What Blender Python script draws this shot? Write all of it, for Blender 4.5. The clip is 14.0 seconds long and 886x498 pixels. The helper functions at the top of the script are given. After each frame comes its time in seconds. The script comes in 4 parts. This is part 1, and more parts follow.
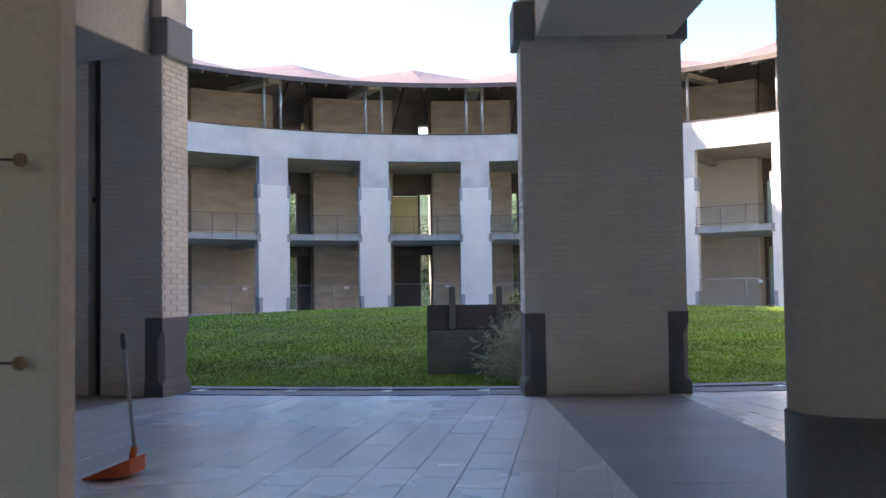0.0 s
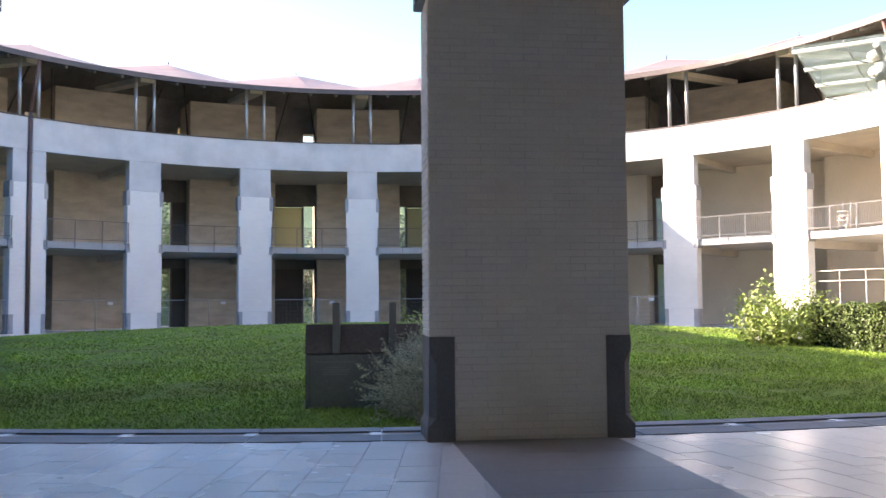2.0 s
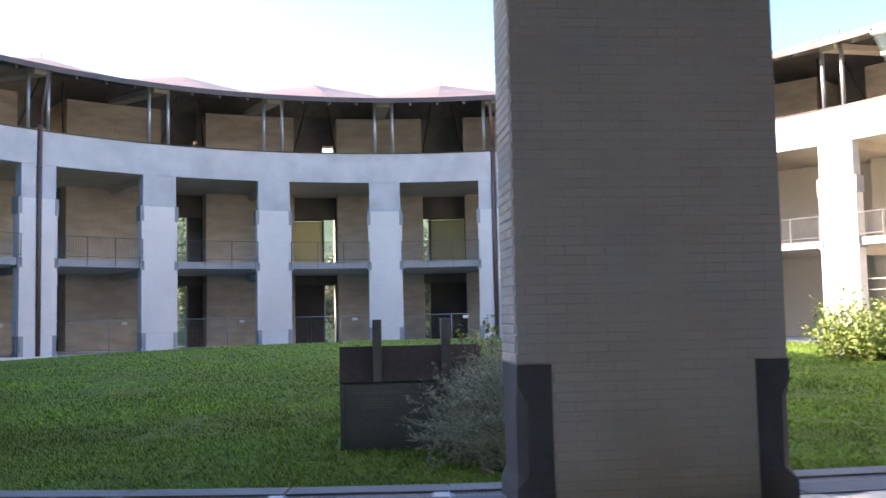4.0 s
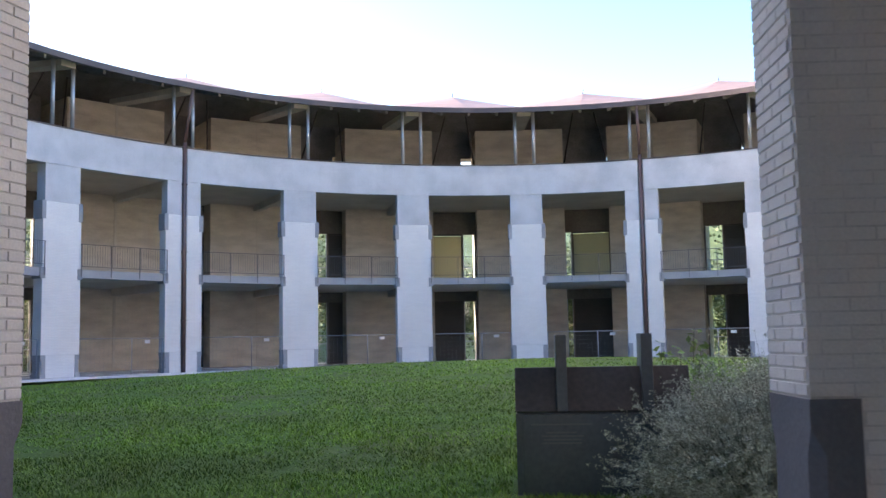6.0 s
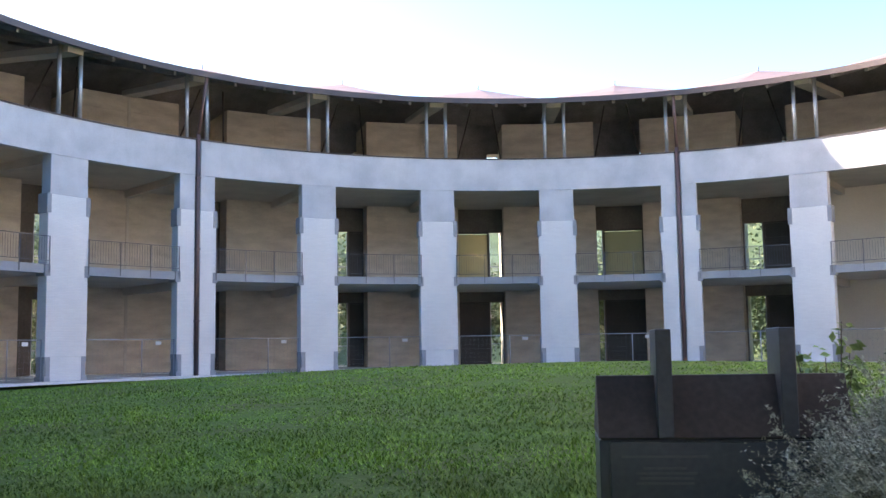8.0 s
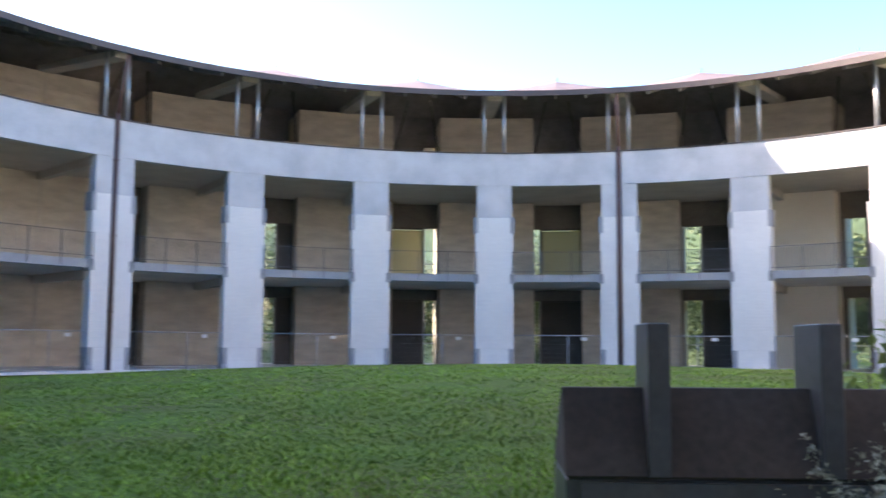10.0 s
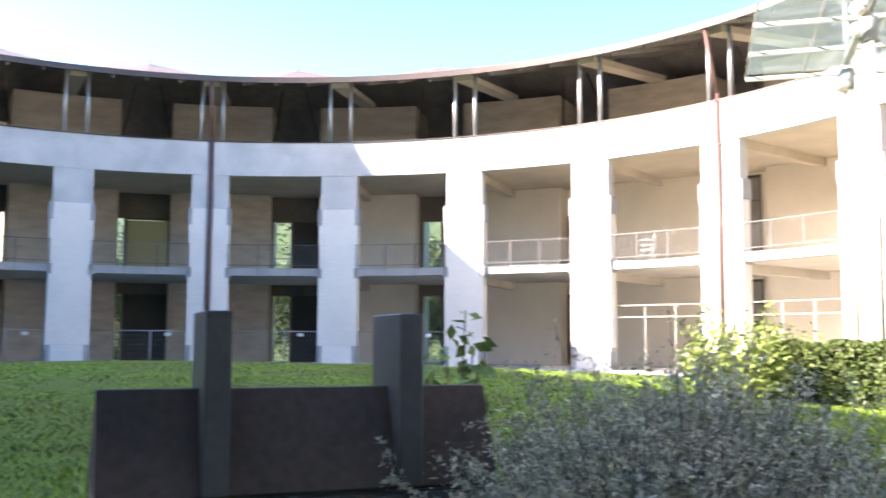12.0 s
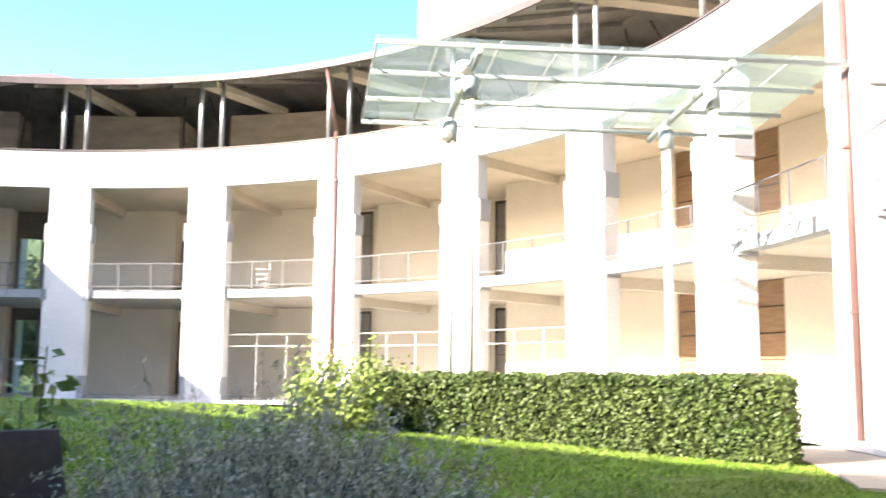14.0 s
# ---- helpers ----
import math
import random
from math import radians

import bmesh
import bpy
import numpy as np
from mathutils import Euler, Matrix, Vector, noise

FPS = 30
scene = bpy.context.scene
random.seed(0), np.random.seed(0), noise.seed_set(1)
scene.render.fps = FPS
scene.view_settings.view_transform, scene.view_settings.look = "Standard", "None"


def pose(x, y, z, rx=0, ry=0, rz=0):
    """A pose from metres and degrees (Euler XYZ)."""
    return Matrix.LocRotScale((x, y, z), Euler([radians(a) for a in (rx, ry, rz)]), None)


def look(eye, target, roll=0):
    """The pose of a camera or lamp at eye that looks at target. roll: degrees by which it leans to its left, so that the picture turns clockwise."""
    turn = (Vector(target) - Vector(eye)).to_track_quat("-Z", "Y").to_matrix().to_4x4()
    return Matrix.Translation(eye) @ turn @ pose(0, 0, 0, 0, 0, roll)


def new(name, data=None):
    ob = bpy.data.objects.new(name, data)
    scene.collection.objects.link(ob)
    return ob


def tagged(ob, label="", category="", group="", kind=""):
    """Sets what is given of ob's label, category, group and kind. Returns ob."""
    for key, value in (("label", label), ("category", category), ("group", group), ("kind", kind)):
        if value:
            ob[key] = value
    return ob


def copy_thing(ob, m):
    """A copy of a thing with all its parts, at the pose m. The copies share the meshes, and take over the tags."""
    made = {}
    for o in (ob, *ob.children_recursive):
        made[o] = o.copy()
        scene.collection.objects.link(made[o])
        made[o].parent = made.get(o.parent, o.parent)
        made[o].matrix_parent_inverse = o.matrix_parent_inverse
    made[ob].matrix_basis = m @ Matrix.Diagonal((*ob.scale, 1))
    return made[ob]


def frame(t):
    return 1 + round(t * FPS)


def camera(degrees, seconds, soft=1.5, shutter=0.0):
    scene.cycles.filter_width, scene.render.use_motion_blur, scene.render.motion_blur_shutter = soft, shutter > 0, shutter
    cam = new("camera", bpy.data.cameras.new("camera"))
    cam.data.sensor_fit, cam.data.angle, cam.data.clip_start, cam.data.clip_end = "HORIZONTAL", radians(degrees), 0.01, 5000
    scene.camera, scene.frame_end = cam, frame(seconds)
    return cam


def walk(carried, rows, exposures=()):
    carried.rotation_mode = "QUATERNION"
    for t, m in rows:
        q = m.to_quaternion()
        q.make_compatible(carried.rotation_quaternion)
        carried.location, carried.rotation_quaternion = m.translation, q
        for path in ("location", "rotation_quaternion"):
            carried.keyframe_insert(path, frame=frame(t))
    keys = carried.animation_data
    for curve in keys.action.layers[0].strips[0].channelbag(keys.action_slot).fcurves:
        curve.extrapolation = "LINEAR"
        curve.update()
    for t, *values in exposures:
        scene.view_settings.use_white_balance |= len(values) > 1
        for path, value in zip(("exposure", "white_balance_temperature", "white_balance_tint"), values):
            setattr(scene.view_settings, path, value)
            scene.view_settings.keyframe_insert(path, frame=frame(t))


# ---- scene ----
cam = camera(49.36, 14.0, soft=1.5, shutter=0.5)


def aim(x, y, z, heading, pitch, roll):
    """A camera pose: heading clockwise from +y, pitch upwards, roll to its left, in degrees."""
    h, p = radians(heading), radians(pitch)
    way = Vector((math.sin(h) * math.cos(p), math.cos(h) * math.cos(p), math.sin(p)))
    return look((x, y, z), Vector((x, y, z)) + way * 10, roll)


walk(cam, [
    (0, aim(-0.178, -32.520, 0.927, -2.89, 2.43, -0.83)),
    (0.5, aim(-0.208, -31.894, 0.952, -1.60, 2.72, -0.68)),
    (1, aim(-0.201, -31.416, 0.928, 0.29, 3.07, -0.53)),
    (1.5, aim(-0.234, -30.874, 0.937, 2.39, 3.24, -0.41)),
    (2, aim(-0.272, -30.276, 0.929, 3.94, 3.33, -0.44)),
    (2.2, aim(-0.265, -30.036, 0.925, 4.40, 3.32, -0.48)),
    (4.3, aim(-0.664, -27.808, 0.946, 2.02, 4.50, -1.63)),
    (4.5, aim(-0.728, -27.630, 0.946, 0.95, 4.68, -1.56)),
    (5, aim(-0.893, -27.169, 0.965, -1.88, 5.08, -0.96)),
    (5.5, aim(-0.924, -26.772, 0.925, -4.27, 5.37, -0.74)),
    (6, aim(-1.008, -26.378, 0.938, -5.06, 5.44, -1.05)),
    (6.5, aim(-1.120, -25.901, 0.925, -5.24, 5.52, -1.20)),
    (7, aim(-1.243, -25.310, 0.926, -5.42, 5.55, -1.23)),
    (7.5, aim(-1.334, -24.705, 0.913, -6.02, 5.62, -0.95)),
    (7.7, aim(-1.359, -24.467, 0.907, -6.38, 5.65, -0.87)),
    (9.8, aim(-1.486, -22.508, 0.890, -4.42, 5.59, 0.08)),
    (10, aim(-1.467, -22.425, 0.881, -2.51, 5.61, 0.36)),
    (10.5, aim(-1.414, -22.221, 0.867, 3.60, 5.54, 0.31)),
    (11, aim(-1.363, -22.023, 0.864, 9.07, 5.49, 0.32)),
    (11.5, aim(-1.314, -21.869, 0.867, 15.30, 5.47, 0.45)),
    (12, aim(-1.257, -21.773, 0.870, 21.48, 5.48, 0.27)),
    (12.5, aim(-1.243, -21.744, 0.865, 27.68, 5.61, 0.05)),
    (13, aim(-1.203, -21.731, 0.867, 34.05, 5.86, 0.09)),
    (13.5, aim(-1.180, -21.749, 0.873, 39.27, 6.34, 0.11)),
    (14, aim(-1.182, -21.777, 0.916, 44.06, 7.28, 0.48)),
], exposures=[(0, 2.33, 7700, 24), (5, 2.37, 7500, 25), (10, 2.44, 7350, 24), (12.5, 2.56, 7200, 21), (13.3, 2.68, 7120, 19), (14, 2.36, 7050, 17)])

# ---- world and sun ----
SUN_AZ, SUN_EL = 167.0, 22.6          # degrees from +x anticlockwise; above the horizon
world = bpy.data.worlds.new("sky")
scene.world = world
world.use_nodes = True
wn = world.node_tree
sky = wn.nodes.new("ShaderNodeTexSky")
sky.sky_type = "NISHITA"
sky.sun_disc = False
sky.sun_elevation = radians(SUN_EL)
sky.sun_rotation = radians(90 - SUN_AZ)
sky.air_density, sky.dust_density, sky.ozone_density = 1.0, 1.6, 1.5
wn.nodes["Background"].inputs["Strength"].default_value = 0.15
rich = wn.nodes.new("ShaderNodeHueSaturation")
rich.inputs["Saturation"].default_value = 1.4
wn.links.new(sky.outputs["Color"], rich.inputs["Color"])
wn.links.new(rich.outputs["Color"], wn.nodes["Background"].inputs["Color"])
sun = new("sun", bpy.data.lights.new("sun", "SUN"))
sun.data.energy, sun.data.angle, sun.data.color = 5.0, radians(0.55), (1.0, 0.93, 0.82)
sd = Vector((math.cos(radians(SUN_AZ)) * math.cos(radians(SUN_EL)), math.sin(radians(SUN_AZ)) * math.cos(radians(SUN_EL)), math.sin(radians(SUN_EL))))
sun.matrix_world = look(sd * 100, (0, 0, 0))


# ---- materials ----
def material(name, colour, rough=0.8, vary=0.15, grain=40.0, blotch=1.2, bump=0.25, metal=0.0, warm=None, per_object=0.0, per_island=0.0, stretch=(1, 1, 1), depth=0.01, shine=0.5):
    """Colour with blotches and grain in metres, and fine relief. warm: second colour of the blotches."""
    m = bpy.data.materials.new(name)
    m.use_nodes = True
    n, l = m.node_tree.nodes, m.node_tree.links
    b = n["Principled BSDF"]
    b.inputs["Metallic"].default_value = metal
    b.inputs["Specular IOR Level"].default_value = shine
    geo = n.new("ShaderNodeNewGeometry")
    mp = n.new("ShaderNodeMapping")
    mp.inputs["Scale"].default_value = stretch
    l.new(geo.outputs["Position"], mp.inputs["Vector"])
    big, fine = n.new("ShaderNodeTexNoise"), n.new("ShaderNodeTexNoise")
    for t, s, d in ((big, blotch, 5), (fine, grain, 3)):
        t.inputs["Scale"].default_value, t.inputs["Detail"].default_value = s, d
        l.new(mp.outputs["Vector"], t.inputs["Vector"])
    mix = n.new("ShaderNodeMix")
    mix.data_type = "RGBA"
    second = warm or [c * (1 - vary * 1.6) for c in colour]
    mix.inputs["A"].default_value, mix.inputs["B"].default_value = (*colour, 1), (*second, 1)
    ramp = n.new("ShaderNodeMapRange")
    ramp.inputs["From Min"].default_value, ramp.inputs["From Max"].default_value = 0.35, 0.68
    l.new(big.outputs["Fac"], ramp.inputs["Value"])
    l.new(ramp.outputs["Result"], mix.inputs["Factor"])
    hsv = n.new("ShaderNodeHueSaturation")
    l.new(mix.outputs["Result"], hsv.inputs["Color"])
    gain = n.new("ShaderNodeMapRange")
    gain.inputs["From Min"].default_value, gain.inputs["From Max"].default_value = 0.25, 0.75
    gain.inputs["To Min"].default_value, gain.inputs["To Max"].default_value = 1 - vary, 1 + vary
    l.new(fine.outputs["Fac"], gain.inputs["Value"])
    value = gain.outputs["Result"]
    for amount, node, socket in ((per_object, "ShaderNodeObjectInfo", "Random"), (per_island, "ShaderNodeNewGeometry", "Random Per Island")):
        if amount:
            src = n.new(node)
            r = n.new("ShaderNodeMapRange")
            r.inputs["To Min"].default_value, r.inputs["To Max"].default_value = 1 - amount, 1 + amount
            l.new(src.outputs[socket], r.inputs["Value"])
            mul = n.new("ShaderNodeMath")
            mul.operation = "MULTIPLY"
            l.new(value, mul.inputs[0])
            l.new(r.outputs["Result"], mul.inputs[1])
            value = mul.outputs["Value"]
    l.new(value, hsv.inputs["Value"])
    l.new(hsv.outputs["Color"], b.inputs["Base Color"])
    rr = n.new("ShaderNodeMapRange")
    rr.inputs["To Min"].default_value, rr.inputs["To Max"].default_value = max(0.02, rough - 0.12), min(1, rough + 0.1)
    l.new(big.outputs["Fac"], rr.inputs["Value"])
    l.new(rr.outputs["Result"], b.inputs["Roughness"])
    if bump:
        bp = n.new("ShaderNodeBump")
        bp.inputs["Strength"].default_value, bp.inputs["Distance"].default_value = bump, depth
        l.new(fine.outputs["Fac"], bp.inputs["Height"])
        l.new(bp.outputs["Normal"], b.inputs["Normal"])
    return m


def glass(name, colour, rough=0.05, mixed=0.5):
    m = bpy.data.materials.new(name)
    m.use_nodes = True
    n, l = m.node_tree.nodes, m.node_tree.links
    n.remove(n["Principled BSDF"])
    tr, gl, mx, fr = n.new("ShaderNodeBsdfTransparent"), n.new("ShaderNodeBsdfGlossy"), n.new("ShaderNodeMixShader"), n.new("ShaderNodeFresnel")
    tr.inputs["Color"].default_value = (*colour, 1)
    gl.inputs["Roughness"].default_value = rough
    fr.inputs["IOR"].default_value = 1.0 + mixed
    l.new(fr.outputs["Fac"], mx.inputs["Fac"])
    l.new(tr.outputs["BSDF"], mx.inputs[1])
    l.new(gl.outputs["BSDF"], mx.inputs[2])
    l.new(mx.outputs["Shader"], n["Material Output"].inputs["Surface"])
    return m


def milky(name, colour, share):
    """Glass that lets light through and scatters a share of it; glossier at grazing angles."""
    m = bpy.data.materials.new(name)
    m.use_nodes = True
    n, l = m.node_tree.nodes, m.node_tree.links
    n.remove(n["Principled BSDF"])
    tr, tl, gl, mx, top, lw, pw, sc = (n.new("ShaderNode" + k) for k in ("BsdfTransparent", "BsdfTranslucent", "BsdfGlossy", "MixShader", "MixShader", "LayerWeight", "Math", "Math"))
    tr.inputs["Color"].default_value = tl.inputs["Color"].default_value = (*colour, 1)
    gl.inputs["Roughness"].default_value = 0.06
    pw.operation, sc.operation = "POWER", "MULTIPLY"
    pw.inputs[1].default_value, sc.inputs[1].default_value = 4.0, 0.45
    mx.inputs["Fac"].default_value = share
    for a, b in ((tr.outputs["BSDF"], mx.inputs[1]), (tl.outputs["BSDF"], mx.inputs[2]), (mx.outputs["Shader"], top.inputs[1]), (gl.outputs["BSDF"], top.inputs[2]), (lw.outputs["Facing"], pw.inputs[0]),
                 (pw.outputs["Value"], sc.inputs[0]), (sc.outputs["Value"], top.inputs["Fac"]), (top.outputs["Shader"], n["Material Output"].inputs["Surface"])):
        l.new(a, b)
    return m


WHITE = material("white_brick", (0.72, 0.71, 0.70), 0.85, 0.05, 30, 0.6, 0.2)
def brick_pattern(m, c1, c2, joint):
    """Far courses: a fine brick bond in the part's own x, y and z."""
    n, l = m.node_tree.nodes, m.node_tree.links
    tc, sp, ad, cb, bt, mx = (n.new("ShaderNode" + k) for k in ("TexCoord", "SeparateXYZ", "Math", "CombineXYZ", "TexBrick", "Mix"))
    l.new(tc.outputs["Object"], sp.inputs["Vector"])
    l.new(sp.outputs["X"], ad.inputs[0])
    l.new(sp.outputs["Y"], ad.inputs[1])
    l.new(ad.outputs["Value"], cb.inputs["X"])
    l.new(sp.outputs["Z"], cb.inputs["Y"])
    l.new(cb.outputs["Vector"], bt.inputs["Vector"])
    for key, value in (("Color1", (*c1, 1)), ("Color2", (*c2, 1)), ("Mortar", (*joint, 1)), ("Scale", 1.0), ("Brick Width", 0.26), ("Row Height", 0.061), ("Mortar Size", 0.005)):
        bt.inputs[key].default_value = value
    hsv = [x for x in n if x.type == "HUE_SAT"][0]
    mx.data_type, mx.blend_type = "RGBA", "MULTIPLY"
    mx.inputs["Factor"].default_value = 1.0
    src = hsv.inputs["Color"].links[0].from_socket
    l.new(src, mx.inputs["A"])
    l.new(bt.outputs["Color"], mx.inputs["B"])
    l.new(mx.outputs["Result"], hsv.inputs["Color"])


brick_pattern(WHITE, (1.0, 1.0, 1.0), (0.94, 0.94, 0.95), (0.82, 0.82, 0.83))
BRICK = material("cream_brick", (0.80, 0.765, 0.71), 0.9, 0.06, 60, 2.0, 0.3, per_object=0.05, per_island=0.03, warm=(0.75, 0.71, 0.65))
MORTAR = material("mortar", (0.74, 0.705, 0.65), 0.95, 0.12, 80, 3, 0.4)
CONCRETE = material("grey_concrete", (0.50, 0.515, 0.54), 0.85, 0.07, 25, 0.9, 0.25, warm=(0.39, 0.405, 0.43))
# for dark grey parts, and as the shaded copy of the corner concrete
DARK_BLOCK = material("dark_grey_and_shaded_concrete", (0.165, 0.163, 0.17), 0.8, 0.12, 40, 1.5, 0.3)
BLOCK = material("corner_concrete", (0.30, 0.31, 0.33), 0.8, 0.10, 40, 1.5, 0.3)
SLAB_EDGE = material("blue_grey_slab_edge", (0.33, 0.345, 0.37), 0.85, 0.08, 25, 1.2, 0.2)
SOFFIT = material("board_concrete", (0.54, 0.50, 0.43), 0.9, 0.10, 18, 0.7, 0.2)
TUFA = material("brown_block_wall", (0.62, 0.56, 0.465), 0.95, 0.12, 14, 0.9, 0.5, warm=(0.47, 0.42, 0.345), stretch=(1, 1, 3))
# paler wall for the sunlit side; bounced sun is put into its colour
TUFA_LIGHT = material("sunlit_cream_wall", (0.76, 0.71, 0.62), 0.9, 0.05, 14, 0.6, 0.2)
PLASTER_BROWN = material("brown_plaster", (0.59, 0.52, 0.44), 0.9, 0.08, 20, 0.7, 0.2, warm=(0.52, 0.45, 0.38))
ROOF = material("copper_red_roof", (0.24, 0.17, 0.15), 0.6, 0.12, 8, 0.5, 0.1, warm=(0.20, 0.14, 0.125))
FASCIA = material("brown_fascia_metal", (0.068, 0.054, 0.057), 0.6, 0.1, 20, 1, 0.05)
UNDER = material("grey_roof_boards", (0.27, 0.265, 0.265), 0.9, 0.15, 10, 1.5, 0.2)
STEEL = material("galvanised_steel", (0.40, 0.42, 0.45), 0.45, 0.1, 60, 3, 0.05, metal=0.6)
RAIL = material("dark_rail_steel", (0.13, 0.135, 0.15), 0.6, 0.1, 60, 3, 0.05)
CANOPY_STEEL = material("grey_green_steel", (0.24, 0.28, 0.28), 0.6, 0.1, 40, 3, 0.05)
INNER = material("shaded_inner_growth", (0.022, 0.035, 0.012), 0.95, 0.3, 14, 2, 0.4, shine=0.1)
PIPE = material("red_brown_pipe", (0.13, 0.072, 0.066), 0.5, 0.1, 40, 3, 0.05)
FLOOR = material("pale_stone_tile", (0.76, 0.76, 0.77), 0.27, 0.05, 30, 0.5, 0.06, per_object=0.04, per_island=0.04)
BAND_STONE = material("dark_paving_stone", (0.27, 0.265, 0.27), 0.5, 0.08, 40, 0.9, 0.15, per_object=0.03)
GROUT = material("grout", (0.50, 0.50, 0.51), 0.9, 0.1, 60, 3, 0.2)
KERB = material("grey_kerb_stone", (0.22, 0.22, 0.23), 0.75, 0.12, 40, 1.5, 0.25)
PATH = material("beige_paving", (0.42, 0.36, 0.29), 0.85, 0.1, 40, 1.5, 0.25)
EARTH = material("grass_soil", (0.10, 0.165, 0.028), 0.95, 0.2, 18, 0.55, 0.35, warm=(0.12, 0.135, 0.04), depth=0.05, shine=0.1)
BLADE = material("grass_blade", (0.23, 0.40, 0.055), 0.7, 0.16, 6, 0.5, 0, per_island=0.25, warm=(0.165, 0.235, 0.055), shine=0.12, stretch=(0.55, 1, 1))
GREY_DOOR = material("grey_door", (0.24, 0.23, 0.215), 0.6, 0.1, 15, 1, 0.1)
# lighter copy of the brown plaster, with the pier's extra light in the colour
PIER = material("lit_brown_plaster", (0.76, 0.67, 0.57), 0.9, 0.08, 20, 0.7, 0.2, warm=(0.69, 0.61, 0.52))
# brown of the added porch shell, set to dim and warm its bounce
PORCH_SHELL = material("added_porch_shell_brown", (0.43, 0.325, 0.225), 0.9, 0.08, 20, 0.7, 0.2)
DOOR = material("dark_door", (0.06, 0.05, 0.043), 0.6, 0.15, 15, 1, 0.1)
WOOD = material("brown_panel_door", (0.30, 0.19, 0.11), 0.6, 0.15, 20, 1.5, 0.1, stretch=(1, 1, 6))
# recess walls of the shaded bays: the shade is put into this colour
SHADED = material("shaded_recess_wall", (0.17, 0.15, 0.13), 0.9, 0.15, 10, 1, 0.2)
SLATE = material("dark_slate", (0.105, 0.112, 0.125), 0.34, 0.15, 25, 1.5, 0.08)
BRONZE = material("brown_bronze_plate", (0.11, 0.085, 0.075), 0.85, 0.2, 25, 2, 0.1, metal=0.0)
ORANGE = material("orange_plastic", (0.75, 0.13, 0.03), 0.45, 0.08, 30, 4, 0.05)
GREY_PLASTIC = material("grey_tube", (0.12, 0.12, 0.13), 0.4, 0.1, 30, 4, 0.05)
SIGN = material("white_sign", (0.75, 0.75, 0.75), 0.6, 0.03, 30, 4, 0)
LEAF = material("hedge_leaf", (0.052, 0.09, 0.024), 0.55, 0.2, 12, 1.2, 0, shine=0.3, per_island=0.5, warm=(0.085, 0.12, 0.034))
LEAF_FRESH = material("fresh_green_leaf", (0.27, 0.40, 0.11), 0.6, 0.2, 12, 1.2, 0, per_island=0.3)
LEAF_LIGHT = material("yellow_green_leaf", (0.23, 0.32, 0.075), 0.6, 0.2, 12, 1.2, 0, per_island=0.35)
LEAF_GREY = material("silver_grey_leaf", (0.55, 0.56, 0.44), 0.8, 0.2, 12, 2.0, 0, per_island=0.4, warm=(0.40, 0.42, 0.32))
LEAF_FAR = material("far_tree_leaf", (0.13, 0.19, 0.08), 0.7, 0.25, 2, 0.3, 0, per_island=0.4)
TWIG = material("brown_twig", (0.13, 0.10, 0.075), 0.9, 0.2, 30, 3, 0.2)
FLOWER = material("white_petal", (0.8, 0.8, 0.78), 0.7, 0.05, 30, 3, 0)
PLASTER = material("white_plaster", (0.74, 0.72, 0.68), 0.85, 0.05, 20, 0.5, 0.15)
GLASS = glass("clear_glass", (0.93, 0.97, 0.96))
GLASS_GREEN = milky("green_canopy_glass", (0.80, 0.93, 0.915), 0.06)
FROSTED = milky("frosted_yellow_panel", (0.47, 0.46, 0.34), 0.8)


# ---- building blocks ----
def mesh_of(bm, name, *mats):
    me = bpy.data.meshes.new(name)
    bm.normal_update()
    bm.to_mesh(me)
    bm.free()
    for m in mats:
        me.materials.append(m)
    return me


def part(name, bm, mat, parent=None, label="", category="", kind="", group=""):
    ob = new(name, mesh_of(bm, name, mat))
    ob.parent = parent
    return tagged(ob, label, category, group, kind)


def empty(name, label, category, group="", kind="", at=None):
    ob = new(name)
    if at is not None:
        ob.matrix_basis = at
    return tagged(ob, label, category, group, kind)


def add_box(bm, x0, x1, y0, y1, z0, z1, m=None, bevel=0.0):
    vs = [bm.verts.new((x, y, z)) for z in (z0, z1) for y in (y0, y1) for x in (x0, x1)]
    fs = [bm.faces.new([vs[i] for i in q]) for q in ((0, 2, 3, 1), (4, 5, 7, 6), (0, 1, 5, 4), (2, 6, 7, 3), (0, 4, 6, 2), (1, 3, 7, 5))]
    if bevel:
        es = list({e for f in fs for e in f.edges})
        out = bmesh.ops.bevel(bm, geom=es, offset=bevel, segments=1, affect="EDGES")
        vs = list({v for v in vs if v.is_valid} | {v for f in out["faces"] for v in f.verts})
    if m is not None:
        for v in vs:
            v.co = m @ v.co
    return bm


def box(x0, x1, y0, y1, z0, z1, m=None, bevel=0.0):
    return add_box(bmesh.new(), x0, x1, y0, y1, z0, z1, m, bevel)


def rod(bm, a, b, r, n=8, r2=None):
    """A tapered rod from a to b."""
    a, b = Vector(a), Vector(b)
    q = (b - a).to_track_quat("Z", "Y").to_matrix()
    rings = []
    for p, rad in ((a, r), (b, r if r2 is None else r2)):
        rings.append([bm.verts.new(p + q @ Vector((rad * math.cos(2 * math.pi * i / n), rad * math.sin(2 * math.pi * i / n), 0))) for i in range(n)])
    for i in range(n):
        j = (i + 1) % n
        bm.faces.new((rings[0][i], rings[0][j], rings[1][j], rings[1][i])).smooth = n > 5
    bm.faces.new(rings[0][::-1])
    bm.faces.new(rings[1])
    return bm


def tube(a, b, r, n=10):
    return rod(bmesh.new(), a, b, r, n)


def polar(r, deg, z=0.0):
    return Vector((r * math.cos(radians(deg)), r * math.sin(radians(deg)), z))


